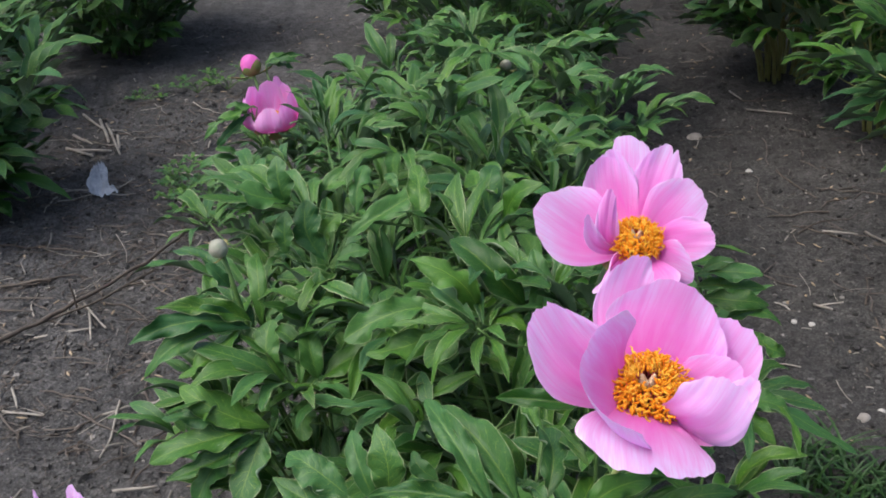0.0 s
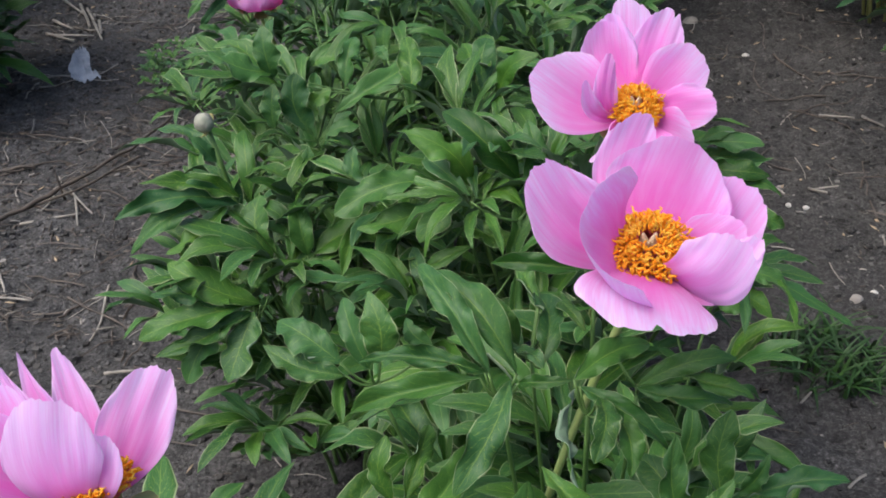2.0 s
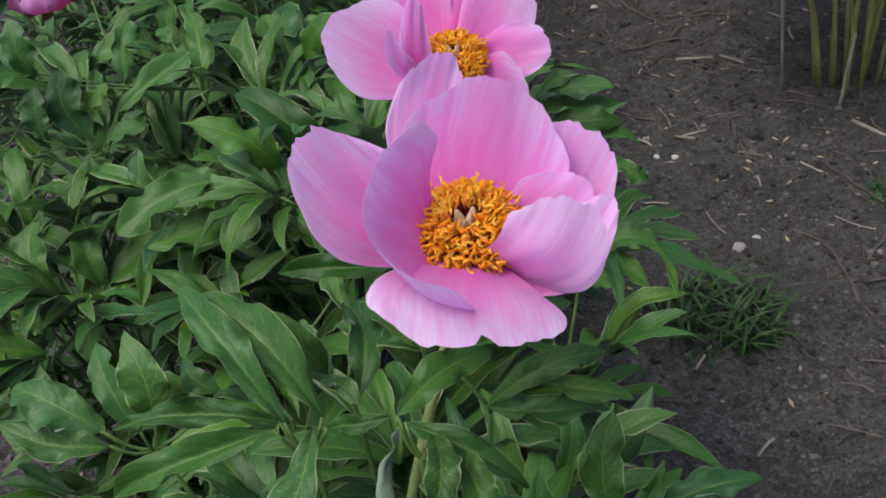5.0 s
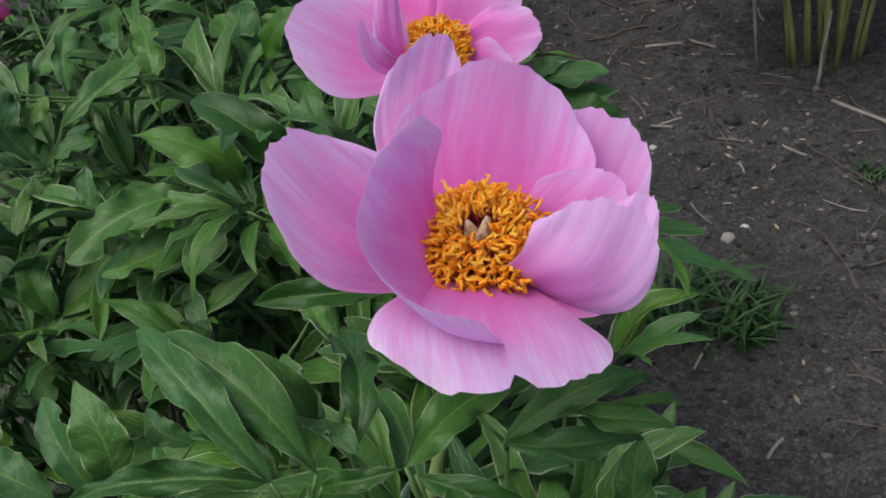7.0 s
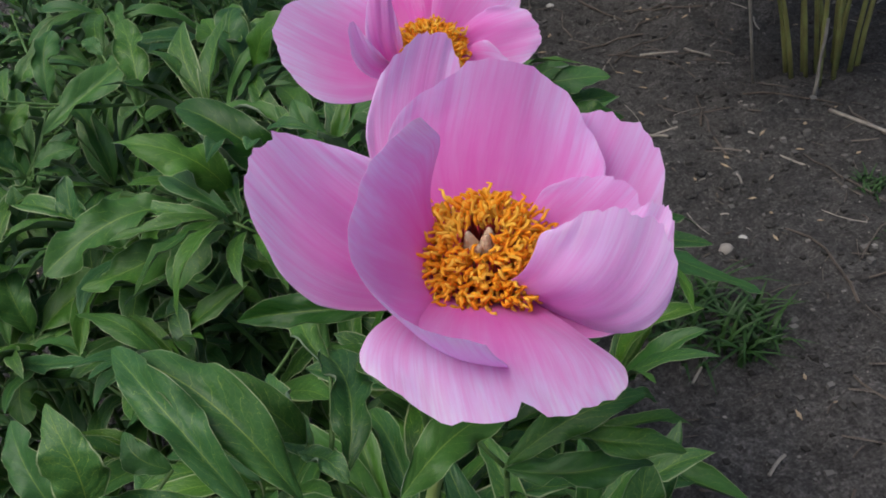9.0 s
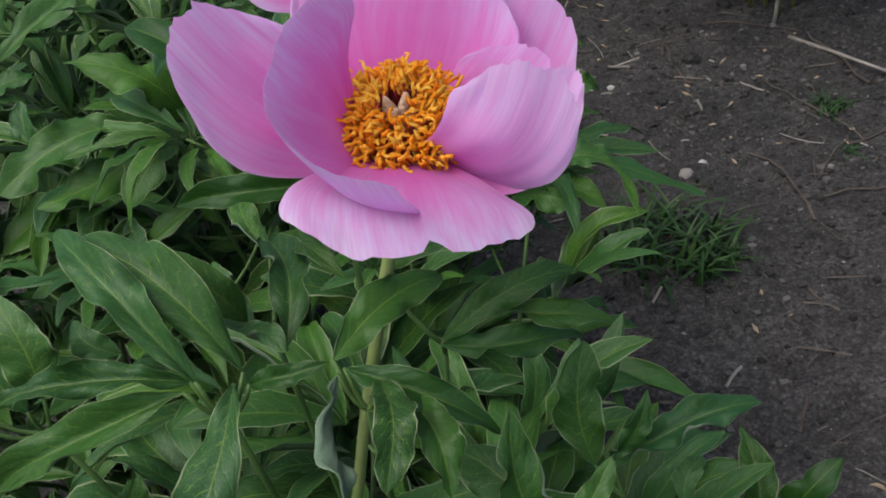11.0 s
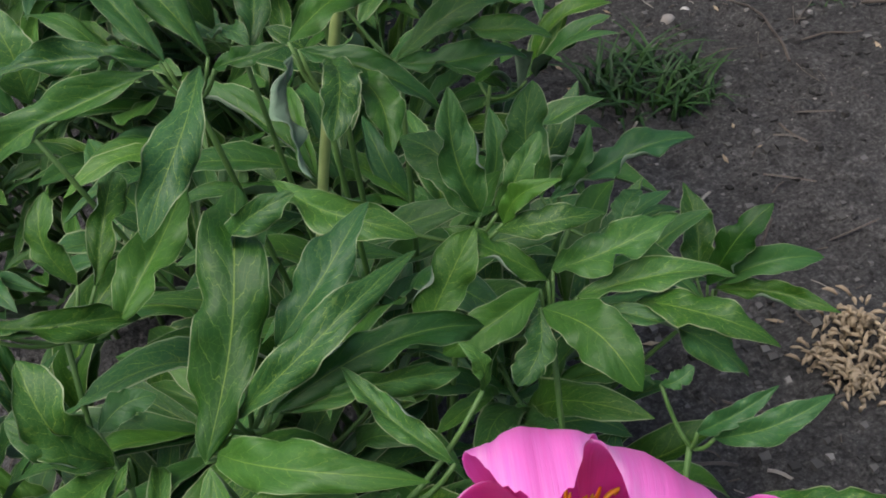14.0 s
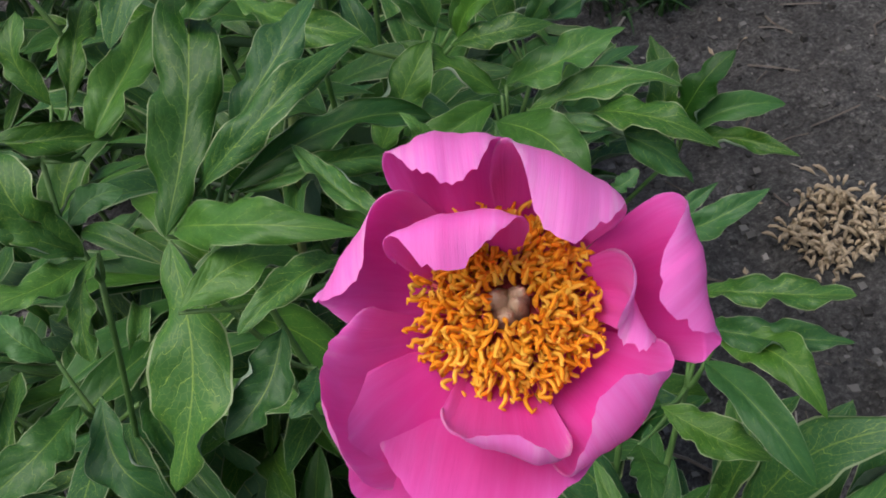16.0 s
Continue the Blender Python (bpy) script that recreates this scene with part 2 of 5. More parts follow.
# ---- making things ----
rng = random.Random(7)


def mesh(name, verts, faces, mats, index=None, uvs=None, smooth=True):
    me = bpy.data.meshes.new(name)
    me.from_pydata([tuple(v) for v in verts], [], faces)
    for m in mats:
        me.materials.append(m)
    if index:
        me.polygons.foreach_set("material_index", index)
    if uvs is not None:
        layer = me.uv_layers.new(name="UVMap")
        loops = np.empty(len(me.loops), dtype=np.int32)
        me.loops.foreach_get("vertex_index", loops)
        layer.data.foreach_set("uv", np.asarray(uvs, dtype=np.float32)[loops].ravel())
    me.polygons.foreach_set("use_smooth", [smooth] * len(me.polygons))
    me.update()
    return me


def put(name, me, parent=None, at=None, label=""):
    """Links a mesh as one object, at a pose in the world, under a parent."""
    ob = new(name, me)
    if parent is not None:
        ob.parent = parent
    if at is not None:
        home = Matrix()
        p = parent
        while p is not None:
            home = p.matrix_basis @ home
            p = p.parent
        ob.matrix_basis = home.inverted() @ at
    if label:
        ob["label"] = label
    return ob


def sheet(rows, cols, f, mats, thick, name):
    """A thin two-sided sheet: f(s, u) gives a point for s along (0 to 1) and u across (-1 to 1)."""
    P = np.array([[f(r / rows, 2 * c / cols - 1) for c in range(cols + 1)] for r in range(rows + 1)], dtype=float)
    a = np.gradient(P, axis=0)
    b = np.gradient(P, axis=1)
    n = np.cross(b, a)
    ln = np.linalg.norm(n, axis=2, keepdims=True)
    n = n / np.maximum(ln, 1e-9)
    taper = np.ones((rows + 1, cols + 1, 1))
    taper[:, 0] = taper[:, -1] = taper[0] = taper[-1] = 0.15
    top, low = P + n * thick * taper * 0.5, P - n * thick * taper * 0.5
    verts = np.concatenate([top.reshape(-1, 3), low.reshape(-1, 3)])
    w, off = cols + 1, (rows + 1) * (cols + 1)
    faces, idx = [], []
    for r in range(rows):
        for c in range(cols):
            i = r * w + c
            faces.append((i, i + 1, i + 1 + w, i + w))
            idx.append(0)
            faces.append((off + i, off + i + w, off + i + 1 + w, off + i + 1))
            idx.append(len(mats) - 1)
    uv = [((c / cols), r / rows) for r in range(rows + 1) for c in range(cols + 1)] * 2
    return mesh(name, verts, faces, mats, idx, uv)


STATIONS = (0.0, 0.24, 0.46, 0.66, 0.80, 0.91, 1.0)


def leaflet_mesh(k, rows=26, steps=6):
    """A lance-shaped leaflet of length 1 along y, its upper face to +z, folded along the midrib, its rims wavy and on some leaves rolled up."""
    r = random.Random(100 + k)
    W = 0.150
    fold = r.uniform(0.28, 0.85) if k < 50 else r.uniform(0.25, 0.95)
    bow = r.uniform(0.0, 0.20)
    droop = r.uniform(0.0, 0.30)
    twist = r.uniform(-0.5, 0.5)
    curls = [r.choice((0.0, 0.1, 0.3, 1.0, 2.0)) * r.uniform(0.6, 1.3) for _ in range(2)]
    wave, freq = r.uniform(0.30, 0.75) if k < 50 else r.uniform(0.08, 0.38), r.uniform(9, 19)
    ph = [r.uniform(0, 6.28) for _ in range(6)]
    snake = r.uniform(-0.03, 0.03)
    sway = r.uniform(-0.11, 0.11)
    odd = r.uniform(-0.12, 0.12)
    p, q = r.uniform(0.72, 0.95), r.choice((r.uniform(0.62, 0.8), r.uniform(0.75, 1.1)))
    top = (p / (p + q)) ** p * (q / (p + q)) ** q
    at = STATIONS if steps == 6 else [STATIONS[int(round(6 * j / steps))] for j in range(steps + 1)]

    def f(s, u):
        j = int(round(abs(u) * steps))
        sign = 1 if u > 0 else -1
        w = W * (max(s, 1e-4) ** p) * ((1.0001 - s) ** q) / top * (1 + odd * sign)
        w *= 1 + 0.09 * math.sin(freq * 0.8 * s + ph[0] + sign) + 0.03 * math.sin(33 * s + ph[1] + 2 * sign)
        w += 0.004 * min(1, 30 * (1 - s))
        curl = curls[0 if u > 0 else 1] * (0.65 + 0.35 * math.sin(5 * s + ph[2]))
        ripple = wave * math.sin(freq * s + ph[3] + (2.2 if u > 0 else 0)) + 0.35 * wave * math.sin(2.3 * freq * s + ph[4] + sign)
        x = z = 0.0
        for i in range(j):
            a = 0.5 * (at[i] + at[i + 1])
            angle = fold * (1 - 0.45 * s) - 0.75 * a * a + ripple * a * 1.6 + curl * max(0.0, a - 0.72) / 0.28
            x += math.cos(angle) * (at[i + 1] - at[i]) * w
            z += math.sin(angle) * (at[i + 1] - at[i]) * w
        x *= sign
        tw = twist * (s - 0.3)
        x, z = x * math.cos(tw) - z * math.sin(tw), x * math.sin(tw) + z * math.cos(tw)
        slope = bow * 4 * (1 - 2 * s)
        line = bow * 4 * s * (1 - s) + snake * math.sin(2 * math.pi * s) - droop * max(0.0, s - 0.6) ** 2 * 3 + droop * 0.48 * s
        return (x + sway * math.sin(math.pi * s), s - z * math.sin(math.atan(slope)), line + z * math.cos(math.atan(slope)))

    return sheet(rows, 2 * steps, f, (LEAF, LEAF_UNDER), 0.005, "leaf")


LEAVES = [leaflet_mesh(k) for k in range(36)]
MID_LEAVES = [leaflet_mesh(50 + k, 13, 4) for k in range(30)]
FAR_LEAVES = [leaflet_mesh(90 + k, 8, 2) for k in range(16)]


def leaf_pose(base, way, up, length, width=1.0):
    y = Vector(way).normalized()
    x = y.cross(Vector(up))
    x = x.normalized() if x.length > 1e-4 else Vector((1, 0, 0))
    z = x.cross(y)
    m = Matrix((x * length * width, y * length, z * length)).transposed().to_4x4()
    m.translation = Vector(base)
    return m


def tube(points, radii, sides=6):
    """Vertices and faces of a round stalk along points."""
    pts = [Vector(p) for p in points]
    verts, faces = [], []
    for i, p in enumerate(pts):
        d = (pts[min(i + 1, len(pts) - 1)] - pts[max(i - 1, 0)]).normalized()
        a = d.orthogonal().normalized() if abs(d.z) < 0.99 else Vector((1, 0, 0))
        a = (Vector((0, 0, 1)).cross(d)).normalized() if abs(d.z) < 0.99 else a
        b = d.cross(a)
        for k in range(sides):
            t = 2 * math.pi * k / sides
            verts.append(p + (a * math.cos(t) + b * math.sin(t)) * radii[i])
    for i in range(len(pts) - 1):
        for k in range(sides):
            j = (k + 1) % sides
            faces.append((i * sides + k, i * sides + j, (i + 1) * sides + j, (i + 1) * sides + k))
    faces.append(tuple(range(sides))[::-1])
    faces.append(tuple((len(pts) - 1) * sides + k for k in range(sides)))
    return verts, faces


def arc(a, b, bulge, steps=6):
    a, b, bulge = Vector(a), Vector(b), Vector(bulge)
    return [a.lerp(b, i / steps) + bulge * (4 * (i / steps) * (1 - i / steps)) for i in range(steps + 1)]


class Plant:
    """A peony plant: an Empty at its base with stems, leaves, buds and flowers as parts."""

    def __init__(self, x, y, label, seed=0, near=True, group="peonies in the row"):
        self.base = Vector((x, y, 0))
        self.ob = new("peony_plant")
        self.ob.location = self.base
        self.ob.empty_display_size = 0.1
        tagged(self.ob, label, "peony", group)
        self.r = random.Random(seed)
        self.near = near
        self.count = 0
        self.loose = ([], [], [], [])

    def stalks(self, runs, mat=None, name="stem"):
        verts, faces = [], []
        for pts, r0, r1 in runs:
            n = len(pts)
            v, f = tube(pts, [r0 + (r1 - r0) * i / (n - 1) for i in range(n)], 7 if self.near else 5)
            faces += [tuple(i + len(verts) for i in q) for q in f]
            verts += v
        return put(name, mesh(name, verts, faces, [mat or STEM]), self.ob, Matrix())

    def leaf(self, base, way, up, length, width=1.0, fine=True):
        m = leaf_pose(base, way, up, length, width)
        kinds = FAR_LEAVES if not self.near else LEAVES if fine else MID_LEAVES
        me = self.r.choice(kinds)
        if self.count < (290 if self.near else 60):
            put("leaf", me, self.ob, m)
            self.count += 1
            return
        v = np.empty(len(me.vertices) * 3)
        me.vertices.foreach_get("co", v)
        mm = np.array(m)
        v = v.reshape(-1, 3) @ mm[:3, :3].T + mm[:3, 3]
        n = sum(len(a) for a in self.loose[0])
        self.loose[0].append(v)
        self.loose[1].extend(tuple(i + n for i in p.vertices) for p in me.polygons)
        self.loose[2].extend(p.material_index for p in me.polygons)
        uv = np.zeros((len(me.vertices), 2))
        for lp, d in zip(me.loops, me.uv_layers[0].data):
            uv[lp.vertex_index] = d.uv
        self.loose[3].append(uv)

    def spray(self, node_at, way, size=1.0, leaves=7, droop=0.0):
        """A compound leaf: a stalk out of node_at and leaflets spread from its end. Returns its stalk runs."""
        r = self.r
        way = Vector(way).normalized()
        start = Vector(node_at)
        flat = Vector((way.x, way.y, 0)).normalized()
        side = Vector((-flat.y, flat.x, 0))
        stalk = 0.06 * size * r.uniform(0.7, 1.3)
        fork = start + way * stalk
        runs = [(arc(start, fork, (0, 0, -0.006 * size), 4), 0.0017 * size, 0.0012 * size)]
        hang = droop + r.uniform(-0.75, 0.40)
        for k in range(leaves):
            if k < 3:
                a = (-0.6, 0.0, 0.6)[k] + r.uniform(-0.15, 0.15)
                b = fork + way * 0.012 * size
                ln = 0.088 if k == 1 else 0.074
            else:
                j = (k - 3) // 2
                sgn = 1 if k % 2 else -1
                a = sgn * (0.85 + 0.5 * j + r.uniform(-0.2, 0.2))
                b = fork - way * 0.008 * size * j + side * sgn * 0.012 * size
                ln = 0.070 - 0.006 * j
                if abs(a) > 2:
                    a = sgn * 2.0
            d = flat * math.cos(a) + side * math.sin(a)
            d = d * math.cos(0.3) + Vector((0, 0, way.z * 0.5 - hang + r.uniform(-0.14, 0.14)))
            ups = Vector((r.uniform(-0.22, 0.22), r.uniform(-0.22, 0.22), 1)) + flat * 0.25
            self.leaf(b, d, ups, ln * 1.12 * size * r.uniform(0.8, 1.25), r.uniform(0.6, 0.92), False)
        return runs

    def bush(self, n, radius, height, nodes=3, size=1.0, bare=0.45, mat=None, lean=(0, 0), leaves=7, edge=0.6):
        """Stems fanned out of the base; compound leaves in their upper part; edge: the height at the rim, as a share."""
        r = self.r
        for i in range(n):
            a = 2.399 * i + r.uniform(-0.3, 0.3)
            q = math.sqrt((i + 0.5) / n)
            rad = radius * q * 0.78
            top = self.base + Vector((math.cos(a) * rad + lean[0], math.sin(a) * rad + lean[1], height * (1 - (1 - edge) * q * q) * r.uniform(0.88, 1.06)))
            foot = self.base + Vector((math.cos(a) * rad * 0.22 + r.uniform(-0.02, 0.02), math.sin(a) * rad * 0.22 + r.uniform(-0.02, 0.02), -0.01))
            out = Vector((math.cos(a), math.sin(a), 0))
            pts = arc(foot, top, Vector((-out.x, -out.y, 0.3)) * rad * 0.12, 7)
            runs = [(pts, 0.0034 * size, 0.0019 * size)]
            for k in range(nodes + 1):
                s = bare + (1 - bare) * k / nodes
                at = pts[min(7, int(s * 7))].lerp(pts[min(7, int(s * 7) + 1)], s * 7 - int(s * 7))
                turn = a + (k % 2 * 2 - 1) * r.uniform(0.5, 1.3) * (1.3 - 0.6 * q) + r.uniform(-0.4, 0.4)
                up = 0.55 if k == nodes else 0.25
                runs += self.spray(at, (math.cos(turn), math.sin(turn), up + r.uniform(-0.15, 0.25)), size * r.uniform(0.85, 1.15), leaves)
            runs += self.spray(pts[-1], (math.cos(a + 2.5), math.sin(a + 2.5), 0.8), size * 0.9, 5)
            self.stalks(runs, mat)

    def fan(self, knot, foot, rows):
        """A leaf cluster: a stem from foot on the soil to knot, and leaflets (base, tip, width) round it."""
        knot = Vector(knot)
        foot = Vector((*foot, -0.01))
        low = knot - Vector((0, 0, 0.004))
        runs = [(arc(foot, low, ((foot.x - knot.x) * -0.1, (foot.y - knot.y) * -0.1, 0.03), 8), 0.0019, 0.0013)]
        for base, tip, width, *face in rows:
            base, tip = Vector(base), Vector(tip)
            runs.append((arc(low, base, (0, 0, -0.004), 4), 0.0011, 0.0008))
            way = tip - base
            up = Vector((self.r.uniform(-0.25, 0.25), -0.5 + self.r.uniform(-0.25, 0.2), 0.9))
            up = Vector(face[0]) if face else up
            self.leaf(base, way, up, way.length, min(1.7, max(0.6, 1.0 * width / way.length / 0.31)))
        self.stalks(runs)

    def bud(self, at, axis, size, mat=None, foot=None, label="closed round bud"):
        """A round bud with sepals on a short stalk."""
        z = Vector(axis).normalized()
        m = z.to_track_quat("Z", "Y").to_matrix().to_4x4()
        m.translation = Vector(at)
        prof = [(size * 0.5 * math.sin(math.pi * k / 9) ** 0.9, -size * 0.5 * math.cos(math.pi * k / 9) * 1.05) for k in range(10)]
        v, f = lathe(prof, 14)
        ob = put("bud", mesh("bud", v, f, [mat or BUD_SKIN]), self.ob, m, label)
        for k in range(4):
            def hug(s, u, reach=((1.8, 1.45, 1.6, 1.3) if mat else (2.3, 1.9, 2.1, 1.8))[k], rad=size * (0.525 + 0.008 * k)):
                th = reach * s
                ph = 1.1 * u * max(0.02, 1 - s ** 3.5)
                return (rad * math.sin(th) * math.sin(ph), rad * math.sin(th) * math.cos(ph), -rad * 1.05 * math.cos(th))
            put("sepal", sheet(8, 6, hug, (SEPAL if mat else BUD_SKIN,), 0.0008, "sepal"), ob, m @ pose(0, 0, 0, 0, 0, 90 * k + 30))
        for k in range(2):
            me = petal_mesh(size * 1.3, size * 0.2, 0, 30, 0.5 / size, 740 + k, SEPAL)
            put("bract", me, ob, m @ pose(0, 0, -size * 0.55, 0, 0, 160 * k + 70))
        low = Vector(at) - z * size * 0.5
        if foot is not None:
            self.stalks([(arc((*foot, -0.01), low, ((low.x - foot[0]) * 0.12, (low.y - foot[1]) * 0.12, 0.02), 8), 0.0036, 0.0022)])

    def finish(self):
        if self.loose[0]:
            ob = put("foliage", mesh("foliage", np.concatenate(self.loose[0]), self.loose[1], (LEAF, LEAF_UNDER), self.loose[2], np.concatenate(self.loose[3])), self.ob, Matrix())
            tagged(ob, kind="stuff")
        return self.ob


def petal_mesh(length, width, e0, e1, cup, seed, mat, ruffle=0.02):
    """A petal from the origin, outwards along y and up z: e0, e1 are its rise in degrees at base and rim."""
    r = random.Random(seed)
    ph = [r.uniform(0, 6.28) for _ in range(5)]
    n = 16
    line = [(0.0, 0.0)]
    for i in range(n):
        s = (i + 0.5) / n
        e = radians(e0 + (e1 - e0) * s)
        line.append((line[-1][0] + math.cos(e) * length / n, line[-1][1] + math.sin(e) * length / n))

    def f(s, u):
        u = math.sin(u * math.pi / 2)
        edge = 1 - 0.46 * (1 - math.sqrt(1 - 0.97 * u * u)) + 0.025 * math.sin(6 * u + ph[0]) + 0.012 * math.sin(17 * u + ph[1]) + 0.008 * math.sin(31 * u + ph[4])
        ss = min(1.0, s * (1 + (edge - 1) * s))
        k = ss * n
        i = min(n - 1, int(k))
        y = line[i][0] + (line[i + 1][0] - line[i][0]) * (k - i)
        z = line[i][1] + (line[i + 1][1] - line[i][1]) * (k - i)
        e = radians(e0 + (e1 - e0) * ss)
        w = width * (0.16 + 0.84 * math.sin(min(1.0, ss ** 0.85 * 1.12) * math.pi / 2) ** 1.25)
        th = u * w * cup
        x = math.sin(th) / cup if abs(cup) > 0.01 else u * w
        d = (1 - math.cos(th)) / cup if abs(cup) > 0.01 else 0.0
        d += ruffle * length * s * s * (math.sin(5 * u + ph[2]) + 0.6 * math.sin(11 * u + ph[3] + 2 * s)) * (0.3 + 0.7 * abs(u))
        d += 0.006 * length * math.sin(19 * u + ph[4] + 3 * s) * s + 0.012 * length * noise.noise((u * 2.5 + ph[0], s * 3.0, ph[1])) * min(1, 2 * s)
        return (x, y - d * math.sin(e), z + d * math.cos(e))

    return sheet(20, 24, f, (mat,), 0.0006, "petal")


def bezier(points, s):
    """The point at s (0 to 1) on the smooth curve that the control points draw."""
    pts = list(points)
    while len(pts) > 1:
        pts = [p.lerp(q, s) for p, q in zip(pts, pts[1:])]
    return pts[0]


def curved_petal(path, side, half, cup, seed, mats, axis_at, notch=0.0, notch_at=0.0, ruffle=0.020, point=0.0, skew=0.0, claw=0.22, rounding=0.50):
    """A petal along the smooth curve through its control points, foot first: half wide to either side of it, along side;
    cup: the bend across, towards the flower's axis; point: how far it narrows to a tip; rounding: how far the rim's corners are cut."""
    r = random.Random(seed)
    ph = [r.uniform(0, 6.28) for _ in range(8)]
    path = [Vector(p) for p in path]
    side = Vector(side).normalized()
    n = 40
    spine = [bezier(path, i / n) for i in range(n + 1)]
    ways = [(spine[min(i + 1, n)] - spine[max(i - 1, 0)]).normalized() for i in range(n + 1)]
    mid = n // 2
    if side.cross(ways[mid]).dot(Vector(axis_at) - spine[mid]) < 0:
        side = -side
        notch_at = -notch_at
    length = sum((q - p).length for p, q in zip(spine, spine[1:]))

    def f(s, u):
        u = math.sin(u * math.pi / 2)
        edge = 1 - rounding * (1 - math.sqrt(1 - 0.97 * u * u)) - notch * math.exp(-((u - notch_at) / 0.07) ** 2)
        edge += 0.014 * math.sin(5 * u + ph[0]) + 0.008 * math.sin(14 * u + ph[1]) + 0.006 * math.sin(37 * u + ph[4]) + 0.012 * noise.noise((u * 9 + ph[5], ph[6], 0))
        ss = s * (1 + (min(1.0, edge) - 1) * s)
        k = ss * n
        i = min(n - 1, int(k))
        at = spine[i].lerp(spine[i + 1], k - i)
        way = ways[i].lerp(ways[i + 1], k - i).normalized()
        across = (side - way * side.dot(way)).normalized()
        up = across.cross(way)
        w = half * (claw + (1 - claw) * math.sin(min(1.0, ss / 0.72) * math.pi / 2) ** 1.15)
        w *= 1 - point * max(0.0, (ss - 0.45) / 0.55) ** 1.3
        th = max(-1.7, min(1.7, u * w * cup))
        x = math.sin(th) / cup
        d = (1 - math.cos(th)) / cup
        wave = math.sin(4.5 * u + ph[2]) + 0.7 * math.sin(9.5 * u + ph[3] + 2 * s) + 0.22 * math.sin(21 * u + ph[7])
        d += length * ruffle * ss ** 3 * wave * (0.25 + 0.75 * abs(u))
        d += length * (0.0022 * s + 0.0020 * s ** 8) * math.sin(26 * u + ph[4] + 2 * s) * (0.5 + noise.noise((u * 3 + ph[6], s * 2, 1.0))) + 0.030 * length * noise.noise((u * 1.8 + ph[0], s * 2.3, ph[1])) * min(1, 2 * s)
        x += skew * half * s * s
        return at + across * x + up * d

    return sheet(24, 44, f, mats, 0.0005, "petal")


